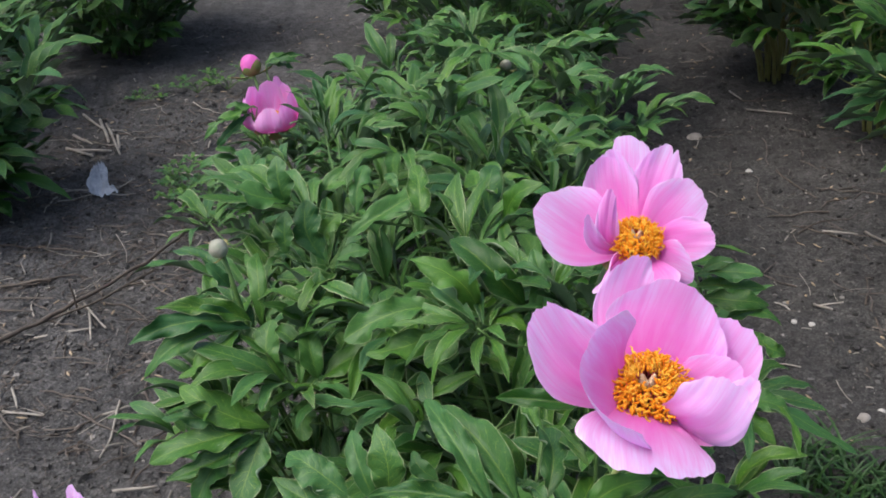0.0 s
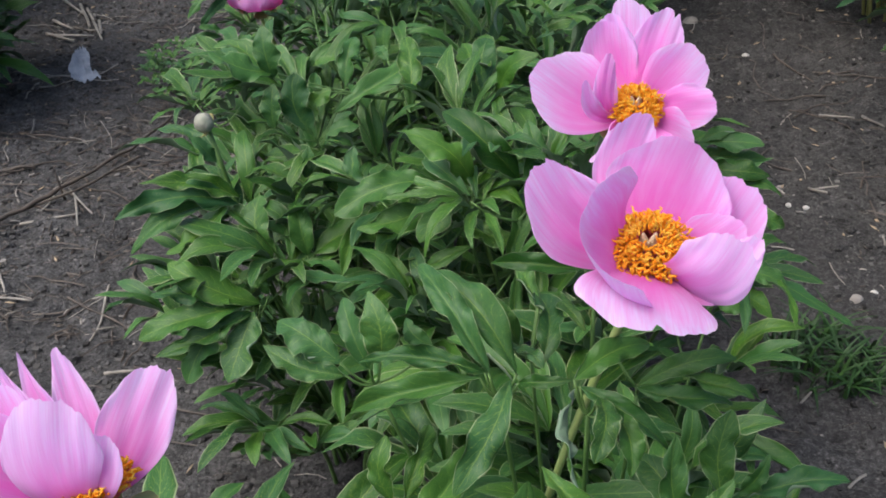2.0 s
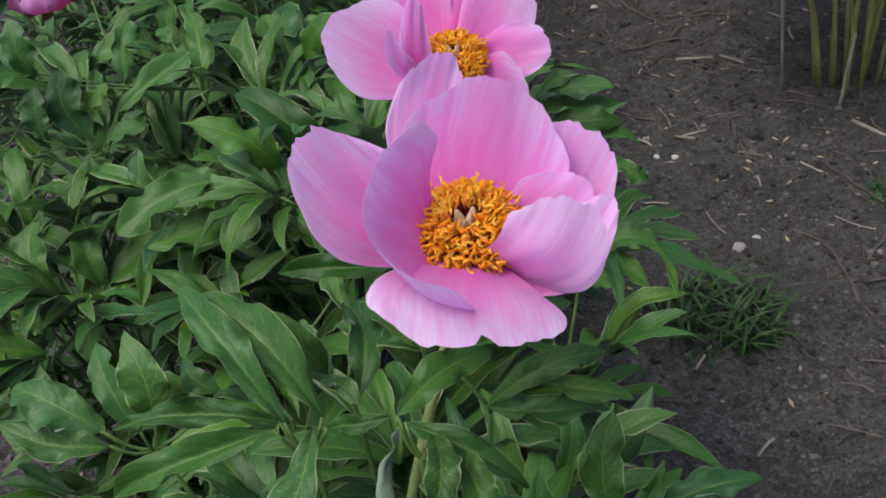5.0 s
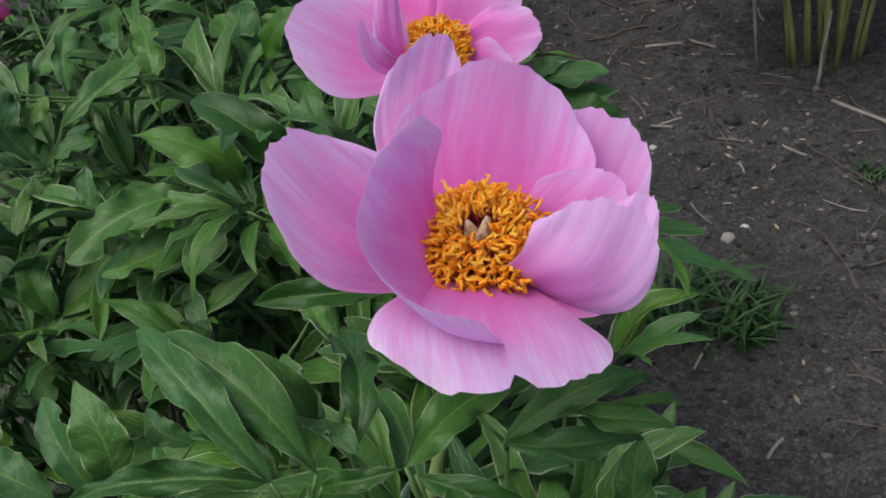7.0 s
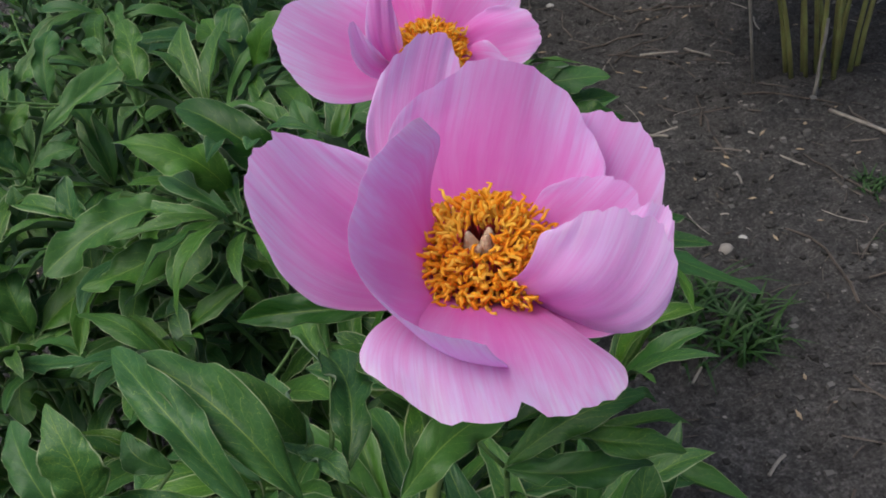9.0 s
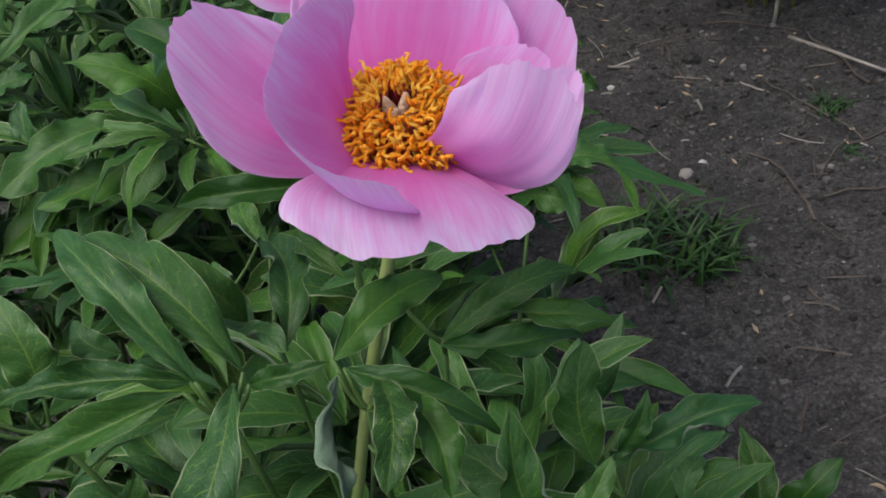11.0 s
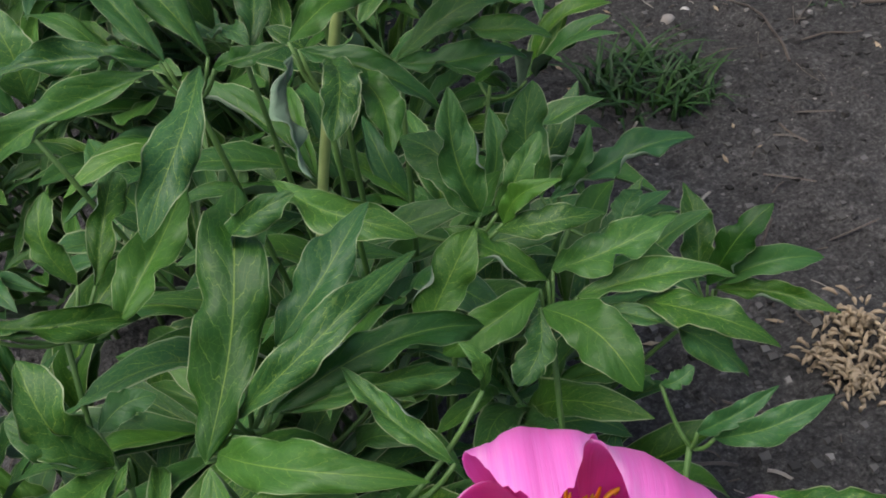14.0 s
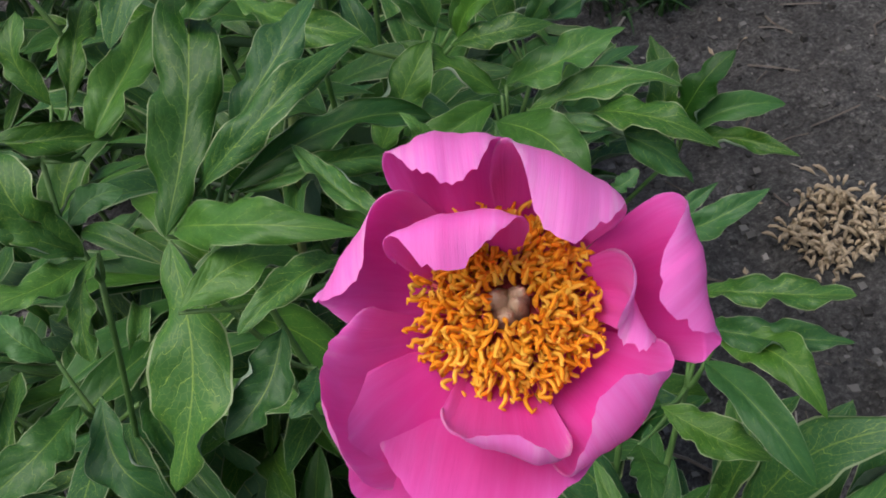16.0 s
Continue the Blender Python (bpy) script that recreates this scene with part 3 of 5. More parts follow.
def flower(plant, centre, axis, petals, mats=None, ring=0.019, label=""):
    """petals: rows of the control points past the foot, the direction across, half the width, the cup and further options."""
    z = Vector(axis).normalized()
    c = Vector(centre)
    x = Vector((1, 0, 0)) - z * z.x
    x.normalize()
    m = Matrix((x, z.cross(x), z)).transposed().to_4x4()
    m.translation = c
    prof = [(0.0022, -0.016), (0.006, -0.012), (0.011, -0.006), (0.012, -0.001), (0.008, 0.002), (0.0, 0.003)]
    v, f = lathe(prof, 12)
    head = put("flower", mesh("flower", v, f, [SEPAL]), plant.ob, m, label)
    home = Matrix.Translation(c)
    for k, (path, side, half, cup, *options) in enumerate(petals):
        near = Vector(path[0]) - c
        out = (near - z * near.dot(z)).normalized()
        foot = out * 0.007 + z * 0.0007 * (k % 3)
        points = [foot] + [Vector(p) - c for p in path]
        put("petal", curved_petal(points, side, half, cup, 400 + 13 * k + len(petals), mats or (PETAL, PETAL_BACK), z * 0.05, **(options[0] if options else {})), head, home)
    for k in range(4):
        me = petal_mesh(0.022, 0.012, -25, 15, 20, 900 + k, SEPAL)
        put("sepal", me, head, m @ pose(0, 0, -0.007, 0, 0, 90 * k + 20) @ pose(0, 0.007, 0))
    r = random.Random(int(centre[0] * 1000) + 5)
    for k in range(4):
        a = 2 * math.pi * k / 4 + 0.5
        pr = [(0.0, -0.001), (0.0034, 0.002), (0.0034, 0.006), (0.0026, 0.0105), (0.0017, 0.0140), (0.0011, 0.0158), (0.0008, 0.0168), (0.0, 0.0170)]
        v, f = lathe(pr, 9)
        put("carpel", mesh("carpel", v, f, [CARPEL]), head, m @ pose(0.0021 * math.cos(a), 0.0021 * math.sin(a), 0.0025, 7 * math.sin(-a), 7 * math.cos(a), 40 * k))
    v, f = lathe([(0.0105, 0.0), (0.0105, 0.0036), (0.0092, 0.0048), (0.0, 0.0050)], 14)
    put("disc", mesh("disc", v, f, [FILAMENT]), head, m, "crimson disc round the carpels")
    # stamens: filaments and their anthers
    av, af, fv, ff = [], [], [], []
    for i in range(880):
        q = math.sqrt(r.uniform(0.07, 1.0))
        a = r.uniform(0, 2 * math.pi)
        rr = ring * q * r.uniform(0.92, 1.06)
        h = 0.0175 - 0.0095 * q * q + r.uniform(-0.0035, 0.003)
        d = Vector((math.cos(a), math.sin(a), 0))
        foot = d * (0.008 + 0.003 * q)
        tip = d * rr + Vector((r.uniform(-1, 1), r.uniform(-1, 1), 0)) * 0.0016 + Vector((0, 0, h))
        v, f = tube(arc(foot, tip, (0, 0, 0.001), 3), (0.0004, 0.00035, 0.0003, 0.0003), 3)
        ff += [tuple(j + len(fv) for j in q2) for q2 in f]
        fv += v
        end = tip + Vector((d.x * r.uniform(-0.1, 0.9) + r.uniform(-0.55, 0.55), d.y * r.uniform(-0.1, 0.9) + r.uniform(-0.55, 0.55), r.uniform(-0.1, 0.9))).normalized() * r.uniform(0.0028, 0.0048)
        kink = Vector((r.uniform(-1, 1), r.uniform(-1, 1), r.uniform(-0.4, 1))) * 0.0014
        hook = Vector((r.uniform(-1, 1), r.uniform(-1, 1), r.uniform(-1, 0.6))) * 0.0015
        line = arc(tip, end, kink, 5)
        line += [end + hook * 0.5, end + hook]
        v, f = tube(line, (0.0003, 0.00056, 0.00064, 0.00062, 0.00058, 0.0005, 0.0004, 0.0002), 5)
        af += [tuple(j + len(av) for j in q2) for q2 in f]
        av += v
    tagged(put("filament_ring", mesh("filament_ring", fv, ff, [FILAMENT]), head, m, "crimson filaments"), kind="stuff")
    tagged(put("anther_ring", mesh("anther_ring", av, af, [ANTHER]), head, m, "orange-yellow anthers"), kind="stuff")
    return m


def lathe(profile, sides):
    verts, faces = [], []
    for rr, zz in profile:
        for k in range(sides):
            a = 2 * math.pi * k / sides
            verts.append((max(rr, 1e-5) * math.cos(a), max(rr, 1e-5) * math.sin(a), zz))
    for i in range(len(profile) - 1):
        for k in range(sides):
            j = (k + 1) % sides
            faces.append((i * sides + k, i * sides + j, (i + 1) * sides + j, (i + 1) * sides + k))
    return verts, faces


# ---- ground ----
def spread(fine0, fine1, step, far):
    """Even steps between fine0 and fine1, then ever wider ones out to far on both sides."""
    mid = list(np.arange(fine0, fine1, step))
    lo, hi, s = [fine0], [mid[-1]], step
    while hi[-1] < far:
        s *= 1.35
        hi.append(hi[-1] + s)
        lo.append(lo[-1] - s)
    return lo[:0:-1] + mid + hi[1:]


def height_at(x, y):
    """The soil's height: low banks under the rows, trodden paths between, clods."""
    row = 0.5 + 0.5 * math.cos(2 * math.pi * (x - 0.0) / 1.0)
    h = 0.012 * row - 0.006
    h += 0.010 * noise.noise((x * 2.2, y * 2.2, 0)) + 0.010 * noise.noise((x * 9, y * 9, 3)) + 0.009 * noise.noise((x * 24, y * 24, 5)) + 0.008 * abs(noise.noise((x * 48, y * 48, 8))) + 0.002 * noise.noise((x * 95, y * 95, 2))
    return h * math.exp(-max(0, abs(y - 1.5) - 6) / 8)


xs, ys = spread(-1.5, 1.6, 0.0095, 400), spread(0.2, 3.6, 0.0095, 400)
gv = [(x, y, height_at(x, y)) for y in ys for x in xs]
gw = len(xs)
gf = [(j * gw + i, j * gw + i + 1, (j + 1) * gw + i + 1, (j + 1) * gw + i) for j in range(len(ys) - 1) for i in range(gw - 1)]
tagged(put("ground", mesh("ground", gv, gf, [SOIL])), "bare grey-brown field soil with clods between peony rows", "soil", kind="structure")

# ---- the peonies ----
GREEN = "bushy herbaceous peony with mid-green lance-shaped leaflets growing in bare soil"


def flower_stem(plant, foot, centre, axis, bulge=(0, 0.02, 0)):
    end = Vector(centre) - Vector(axis).normalized() * 0.014
    plant.stalks([(arc((*foot, -0.01), end, bulge, 12), 0.0031, 0.0025)], FLOWER_STEM, "flower_stem")


# the plant with the open pink flower
main = Plant(0.13, 0.55, "peony with one wide open pink flower on a pale stem", 11)
C1, A1 = Vector((0.1490, 0.4760, 0.5500)), Vector((-0.06, -0.42, 0.90))
flower_stem(main, (0.06, 0.56), C1, A1, (-0.02, 0.0, 0))
flower(main, C1, A1, (
    (((0.1128, 0.4799, 0.5586), (0.0905, 0.4884, 0.6038),), (0.60, 0.28, 0.75), 0.0262, 8, dict(point=0.22, rounding=0.60)),
    (((0.1213, 0.4594, 0.5554), (0.1080, 0.4447, 0.5879),), (-0.04, 0.77, 0.63), 0.0475, 27, dict(ruffle=0.006, rounding=0.12)),
    (((0.1327, 0.5358, 0.5568), (0.1567, 0.5385, 0.6057),), (1.00, -0.02, 0.03), 0.0185, 14),
    (((0.1596, 0.5084, 0.5570), (0.1750, 0.5065, 0.6024),), (0.89, -0.34, -0.30), 0.0370, 9),
    (((0.1845, 0.4950, 0.5365), (0.2068, 0.4993, 0.5798),), (0.43, -0.54, -0.72), 0.0270, 8),
    (((0.1775, 0.4864, 0.5391), (0.1996, 0.4795, 0.5662),), (0.43, -0.54, -0.72), 0.0180, 10),
    (((0.1775, 0.4439, 0.5377), (0.2076, 0.4714, 0.5623),), (0.35, -0.81, -0.46), 0.0190, 16, dict(point=0.5)),
    (((0.1703, 0.4304, 0.5476), (0.1844, 0.4373, 0.5846),), (0.75, -0.51, -0.41), 0.0215, 14),
    (((0.1398, 0.4383, 0.5558), (0.1364, 0.3955, 0.5591),), (0.96, -0.16, -0.25), 0.0380, -4, dict(notch=0.10, notch_at=0.08))), ring=0.0208, label="open pink single flower with a ring of orange anthers")

back = Plant(0.15, 0.86, "herbaceous peony with an open pink flower above its leaves", 12)
C2, A2 = Vector((0.1901, 0.7459, 0.5075)), Vector((-0.05, -0.46, 0.88))
flower_stem(back, (0.15, 0.86), C2, A2)
flower(back, C2, A2, (
    (((0.1508, 0.7546, 0.5122), (0.1146, 0.7617, 0.5443),), (0.22, 0.60, 0.77), 0.0360, 10),
    (((0.1912, 0.7902, 0.5330), (0.1931, 0.8073, 0.5791),), (1.00, -0.02, -0.05), 0.0270, 10, dict(notch=0.06, notch_at=-0.5)),
    (((0.2086, 0.7869, 0.5333), (0.2264, 0.7980, 0.5720),), (0.92, -0.20, -0.34), 0.0210, 10, dict(notch=0.08, notch_at=0.2)),
    (((0.1816, 0.7871, 0.5348), (0.1752, 0.7969, 0.5713),), (0.96, 0.16, 0.24), 0.0180, 14),
    (((0.1718, 0.7806, 0.5285), (0.1713, 0.7908, 0.5677),), (0.93, 0.21, 0.31), 0.0240, 12),
    (((0.2191, 0.7684, 0.5212), (0.2425, 0.7637, 0.5498),), (0.67, -0.39, -0.64), 0.0260, 10),
    (((0.2251, 0.7506, 0.5095), (0.2504, 0.7314, 0.5189),), (0.12, -0.52, -0.84), 0.0190, 10),
    (((0.2141, 0.7361, 0.4977), (0.2301, 0.7108, 0.5003),), (0.45, -0.62, -0.64), 0.0210, 12),
    (((0.1893, 0.7189, 0.4979), (0.1931, 0.6913, 0.4903),), (1.00, -0.02, -0.05), 0.0300, 8),
    (((0.1645, 0.7259, 0.5032), (0.1546, 0.7081, 0.4873),), (0.55, 0.45, 0.71), 0.0140, 14),
    (((0.1564, 0.7309, 0.5108), (0.1699, 0.7398, 0.5612),), (0.96, 0.16, 0.24), 0.0100, 16, dict(ruffle=0.02)),
    (((0.1520, 0.7296, 0.5069), (0.1496, 0.7305, 0.5446),), (0.96, 0.16, 0.24), 0.0070, 16, dict(ruffle=0.02))), label="open pink flower with orange anthers")

front = Plant(0.15, 0.26, "herbaceous peony with a deep pink flower opening upwards", 13)
C3, A3 = Vector((0.1360, 0.2205, 0.4500)), Vector((-0.13, -0.60, 0.79))
flower_stem(front, (0.15, 0.27), C3, A3)
flower(front, C3, A3, (
    (((0.1255, 0.2110, 0.4272), (0.1101, 0.1672, 0.4441),), (0.95, -0.26, -0.14), 0.0280, 10, dict(ruffle=0.009)),
    (((0.1082, 0.2050, 0.4338), (0.0880, 0.1837, 0.4431),), (-0.48, 0.64, 0.61), 0.0210, 12, dict(ruffle=0.009)),
    (((0.1160, 0.2220, 0.4352), (0.0852, 0.2020, 0.4444), (0.0873, 0.1992, 0.4681),), (0.02, 0.68, 0.73), 0.0240, 22, dict(ruffle=0.007, rounding=0.55)),
    (((0.1175, 0.2406, 0.4529), (0.1004, 0.2393, 0.4804), (0.0935, 0.2192, 0.4731),), (0.72, 0.42, 0.55), 0.0200, 22, dict(ruffle=0.007, rounding=0.55)),
    (((0.1456, 0.2094, 0.4358), (0.1588, 0.1645, 0.4391), (0.1478, 0.1784, 0.4639),), (0.83, 0.32, 0.46), 0.0210, 22, dict(ruffle=0.007, rounding=0.55)),
    (((0.1572, 0.2191, 0.4402), (0.1962, 0.1962, 0.4784), (0.1646, 0.1871, 0.4695),), (-0.11, -0.67, -0.73), 0.0210, 12, dict(ruffle=0.009)),
    (((0.1293, 0.2459, 0.4600), (0.1325, 0.2522, 0.5102), (0.1250, 0.2145, 0.4999),), (0.99, -0.15, -0.02), 0.0170, 34, dict(ruffle=0.004, rounding=0.62)),
    (((0.1508, 0.2370, 0.4553), (0.1675, 0.2355, 0.5077), (0.1441, 0.1923, 0.4952),), (0.69, -0.54, -0.48), 0.0195, 34, dict(ruffle=0.004, rounding=0.62)),
    (((0.1290, 0.2301, 0.4580), (0.1242, 0.2143, 0.5156), (0.1195, 0.1996, 0.4901),), (0.99, -0.12, 0.01), 0.0185, 34, dict(ruffle=0.004, rounding=0.62)),
    (((0.1554, 0.2170, 0.4515), (0.1664, 0.1970, 0.4789), (0.1546, 0.1853, 0.4646),), (-0.11, -0.67, -0.73), 0.0100, 20, dict(ruffle=0.009)),
    (((0.1276, 0.2086, 0.4384), (0.1189, 0.1698, 0.4465), (0.1212, 0.1754, 0.4628),), (0.85, -0.42, -0.32), 0.0165, 22, dict(ruffle=0.007, rounding=0.55))), (PETAL_DEEP, PETAL_DEEP_BACK), ring=0.0215, label="deep pink flower with a wide ring of orange anthers")

side = Plant(-0.09, 0.42, "herbaceous peony with a half-open pale pink flower", 14)
C4, A4 = Vector((-0.1400, 0.3850, 0.4820)), Vector((-0.1, 0.25, 0.95))
flower_stem(side, (-0.08, 0.42), C4, A4)
flower(side, C4, A4, (
    (((-0.1293, 0.3996, 0.4926), (-0.1104, 0.4345, 0.5262),), (0.83, -0.18, -0.52), 0.0200, 12),
    (((-0.1517, 0.4182, 0.4928), (-0.1662, 0.4442, 0.5339),), (0.96, 0.16, 0.25), 0.0140, 14, dict(point=0.5)),
    (((-0.1677, 0.4144, 0.4972), (-0.1843, 0.4377, 0.5370),), (0.89, 0.24, 0.39), 0.0110, 14, dict(point=0.9)),
    (((-0.1736, 0.4070, 0.5003), (-0.1940, 0.4324, 0.5365),), (0.85, 0.28, 0.45), 0.0110, 14, dict(point=0.9)),
    (((-0.1755, 0.3909, 0.5075), (-0.1900, 0.4089, 0.5387),), (0.80, 0.32, 0.51), 0.0180, 12),
    (((-0.1812, 0.3778, 0.5126), (-0.2025, 0.3872, 0.5383),), (0.39, 0.47, 0.79), 0.0220, 12),
    (((-0.1543, 0.3584, 0.5076), (-0.1497, 0.3837, 0.5500),), (1.00, 0.06, 0.07), 0.0260, 14),
    (((-0.1327, 0.3668, 0.5052), (-0.1306, 0.3852, 0.5246),), (0.92, -0.19, -0.34), 0.0140, 14),
    (((-0.1492, 0.3392, 0.5158), (-0.1517, 0.3225, 0.5158),), (1.00, -0.02, -0.05), 0.0250, 8)), label="half-open pale pink flower")

left = Plant(-0.08, 0.92, "low herbaceous peony with a small round closed bud", 15)
left.bud((-0.187, 0.921, 0.442), (-0.4, -0.1, 0.9), 0.0175, None, (-0.08, 0.92), "small round greyish closed bud")
mid = Plant(0.06, 1.22, GREEN, 16)
far_left = Plant(-0.12, 1.60, "herbaceous peony with a cupped pink flower and a pink bud", 17)
inner = Plant(0.14, 1.66, "herbaceous peony with a small closed bud", 18)

# leaf clusters
main.fan((0.067, 0.467, 0.469), (0.125, 0.56),
    (((0.061, 0.466, 0.484), (0.023, 0.529, 0.519), 0.017),
     ((0.077, 0.469, 0.480), (0.029, 0.527, 0.514), 0.023),
     ((0.059, 0.468, 0.483), (-0.014, 0.488, 0.480), 0.014),
     ((0.056, 0.466, 0.481), (-0.022, 0.481, 0.447), 0.018),
     ((0.073, 0.465, 0.479), (0.038, 0.411, 0.445), 0.020),
     ((0.078, 0.466, 0.476), (0.107, 0.456, 0.484), 0.010),))
main.fan((0.089, 0.517, 0.460), (0.125, 0.56),
    (((0.093, 0.492, 0.466), (0.095, 0.550, 0.480), 0.020),
     ((0.081, 0.510, 0.470), (0.050, 0.521, 0.505), 0.019),
     ((0.085, 0.503, 0.467), (0.072, 0.556, 0.471), 0.022),
     ((0.078, 0.504, 0.472), (0.093, 0.477, 0.476), 0.011),
     ((0.096, 0.535, 0.480), (0.092, 0.585, 0.479), 0.014),
     ((0.098, 0.557, 0.475), (0.122, 0.508, 0.478), 0.010),))
main.fan((0.115, 0.450, 0.468), (0.125, 0.56),
    (((0.108, 0.455, 0.485), (0.155, 0.483, 0.486), 0.017),
     ((0.111, 0.453, 0.482), (0.157, 0.427, 0.455), 0.016),
     ((0.108, 0.452, 0.481), (0.102, 0.388, 0.469), 0.014, (-0.95, 0.25, -0.1)),
     ((0.120, 0.447, 0.478), (0.112, 0.403, 0.471), 0.016),
     ((0.127, 0.442, 0.474), (0.132, 0.404, 0.459), 0.016),))
main.fan((0.155, 0.509, 0.435), (0.125, 0.56),
    (((0.154, 0.504, 0.438), (0.213, 0.503, 0.456), 0.015),
     ((0.153, 0.503, 0.437), (0.211, 0.493, 0.428), 0.018),
     ((0.176, 0.506, 0.448), (0.219, 0.480, 0.443), 0.014),
     ((0.135, 0.524, 0.467), (0.201, 0.517, 0.478), 0.017),))
main.fan((0.128, 0.520, 0.500), (0.125, 0.56),
    (((0.122, 0.520, 0.515), (0.067, 0.538, 0.5115), 0.015, (0.1, -0.72, 0.68)),))
main.fan((0.152, 0.412, 0.407), (0.125, 0.56),
    (((0.161, 0.408, 0.417), (0.141, 0.447, 0.436), 0.024),
     ((0.162, 0.409, 0.418), (0.160, 0.428, 0.466), 0.021),
     ((0.168, 0.407, 0.417), (0.189, 0.411, 0.447), 0.012),
     ((0.169, 0.404, 0.414), (0.191, 0.392, 0.437), 0.011),
     ((0.166, 0.403, 0.412), (0.206, 0.390, 0.417), 0.013),
     ((0.088, 0.435, 0.440), (0.134, 0.394, 0.427), 0.019),))
main.fan((0.223, 0.490, 0.330), (0.125, 0.56),
    (((0.212, 0.497, 0.346), (0.222, 0.528, 0.394), 0.025),
     ((0.216, 0.495, 0.345), (0.290, 0.487, 0.364), 0.021),
     ((0.220, 0.497, 0.348), (0.241, 0.501, 0.379), 0.014),
     ((0.244, 0.471, 0.330), (0.260, 0.485, 0.343), 0.021),))
main.fan((0.302, 0.490, 0.246), (0.125, 0.56),
    (((0.297, 0.495, 0.260), (0.306, 0.533, 0.299), 0.023),
     ((0.301, 0.490, 0.258), (0.337, 0.488, 0.306), 0.022),
     ((0.307, 0.488, 0.259), (0.360, 0.471, 0.273), 0.019),
     ((0.303, 0.487, 0.256), (0.353, 0.440, 0.261), 0.016),))
front.fan((0.179, 0.385, 0.373), (0.15, 0.27),
    (((0.184, 0.393, 0.393), (0.233, 0.385, 0.410), 0.021),
     ((0.181, 0.391, 0.390), (0.146, 0.410, 0.415), 0.014),
     ((0.177, 0.390, 0.388), (0.134, 0.388, 0.370), 0.020),
     ((0.175, 0.385, 0.383), (0.157, 0.363, 0.367), 0.016),
     ((0.176, 0.384, 0.383), (0.198, 0.338, 0.373), 0.024),
     ((0.190, 0.383, 0.385), (0.248, 0.363, 0.391), 0.017),
     ((0.192, 0.379, 0.382), (0.243, 0.341, 0.359), 0.014),
     ((0.211, 0.373, 0.383), (0.250, 0.332, 0.381), 0.017),
     ((0.126, 0.389, 0.379), (0.158, 0.405, 0.416), 0.021),))
side.fan((-0.011, 0.438, 0.392), (-0.08, 0.42),
    (((0.001, 0.446, 0.408), (0.000, 0.465, 0.443), 0.017),
     ((0.007, 0.446, 0.405), (0.024, 0.488, 0.429), 0.016),
     ((0.011, 0.434, 0.392), (0.052, 0.487, 0.418), 0.024),
     ((-0.039, 0.434, 0.411), (0.020, 0.440, 0.388), 0.016),
     ((-0.036, 0.431, 0.406), (0.005, 0.441, 0.379), 0.009),))
front.fan((0.061, 0.335, 0.420), (0.15, 0.27),
    (((0.046, 0.321, 0.423), (0.077, 0.392, 0.472), 0.024),
     ((0.048, 0.335, 0.429), (0.083, 0.375, 0.465), 0.017),
     ((0.067, 0.371, 0.462), (0.095, 0.360, 0.485), 0.012),
     ((0.058, 0.329, 0.429), (0.127, 0.347, 0.461), 0.012),
     ((0.076, 0.343, 0.441), (0.117, 0.366, 0.470), 0.018),
     ((0.069, 0.328, 0.428), (0.144, 0.344, 0.423), 0.017),
     ((0.072, 0.330, 0.425), (0.131, 0.330, 0.420), 0.011),
     ((0.050, 0.323, 0.423), (0.110, 0.277, 0.437), 0.017),))
front.fan((0.100, 0.293, 0.413), (0.15, 0.27),
    (((0.119, 0.292, 0.423), (0.094, 0.327, 0.441), 0.011),
     ((0.133, 0.304, 0.437), (0.129, 0.311, 0.453), 0.007),
     ((0.100, 0.290, 0.420), (0.064, 0.266, 0.424), 0.011),
     ((0.047, 0.286, 0.421), (0.088, 0.296, 0.419), 0.018),))
side.fan((0.011, 0.356, 0.388), (-0.08, 0.42),
    (((0.015, 0.355, 0.398), (0.002, 0.327, 0.372), 0.011),
     ((0.010, 0.354, 0.398), (-0.008, 0.372, 0.441), 0.023),
     ((0.010, 0.353, 0.397), (-0.024, 0.331, 0.406), 0.015),
     ((0.010, 0.355, 0.399), (-0.017, 0.361, 0.427), 0.013),
     ((0.008, 0.362, 0.408), (0.030, 0.367, 0.413), 0.017),))
front.fan((0.214, 0.331, 0.346), (0.15, 0.27),
    (((0.215, 0.327, 0.354), (0.243, 0.320, 0.376), 0.010),
     ((0.220, 0.323, 0.353), (0.259, 0.310, 0.375), 0.013),
     ((0.208, 0.344, 0.366), (0.220, 0.341, 0.374), 0.008),))
front.fan((0.067, 0.300, 0.386), (0.15, 0.27),
    (((0.047, 0.319, 0.422), (0.025, 0.269, 0.359), 0.029),
     ((0.074, 0.296, 0.392), (0.046, 0.273, 0.372), 0.025),
     ((0.081, 0.285, 0.380), (0.069, 0.267, 0.380), 0.009),))
front.fan((0.215, 0.285, 0.311), (0.15, 0.27),
    (((0.226, 0.302, 0.340), (0.273, 0.269, 0.351), 0.014),
     ((0.224, 0.292, 0.331), (0.270, 0.261, 0.335), 0.016),
     ((0.228, 0.286, 0.329), (0.249, 0.241, 0.324), 0.020),
     ((0.221, 0.282, 0.323), (0.237, 0.225, 0.310), 0.018),
     ((0.201, 0.276, 0.312), (0.231, 0.245, 0.303), 0.018),
     ((0.188, 0.269, 0.303), (0.181, 0.240, 0.305), 0.020),))
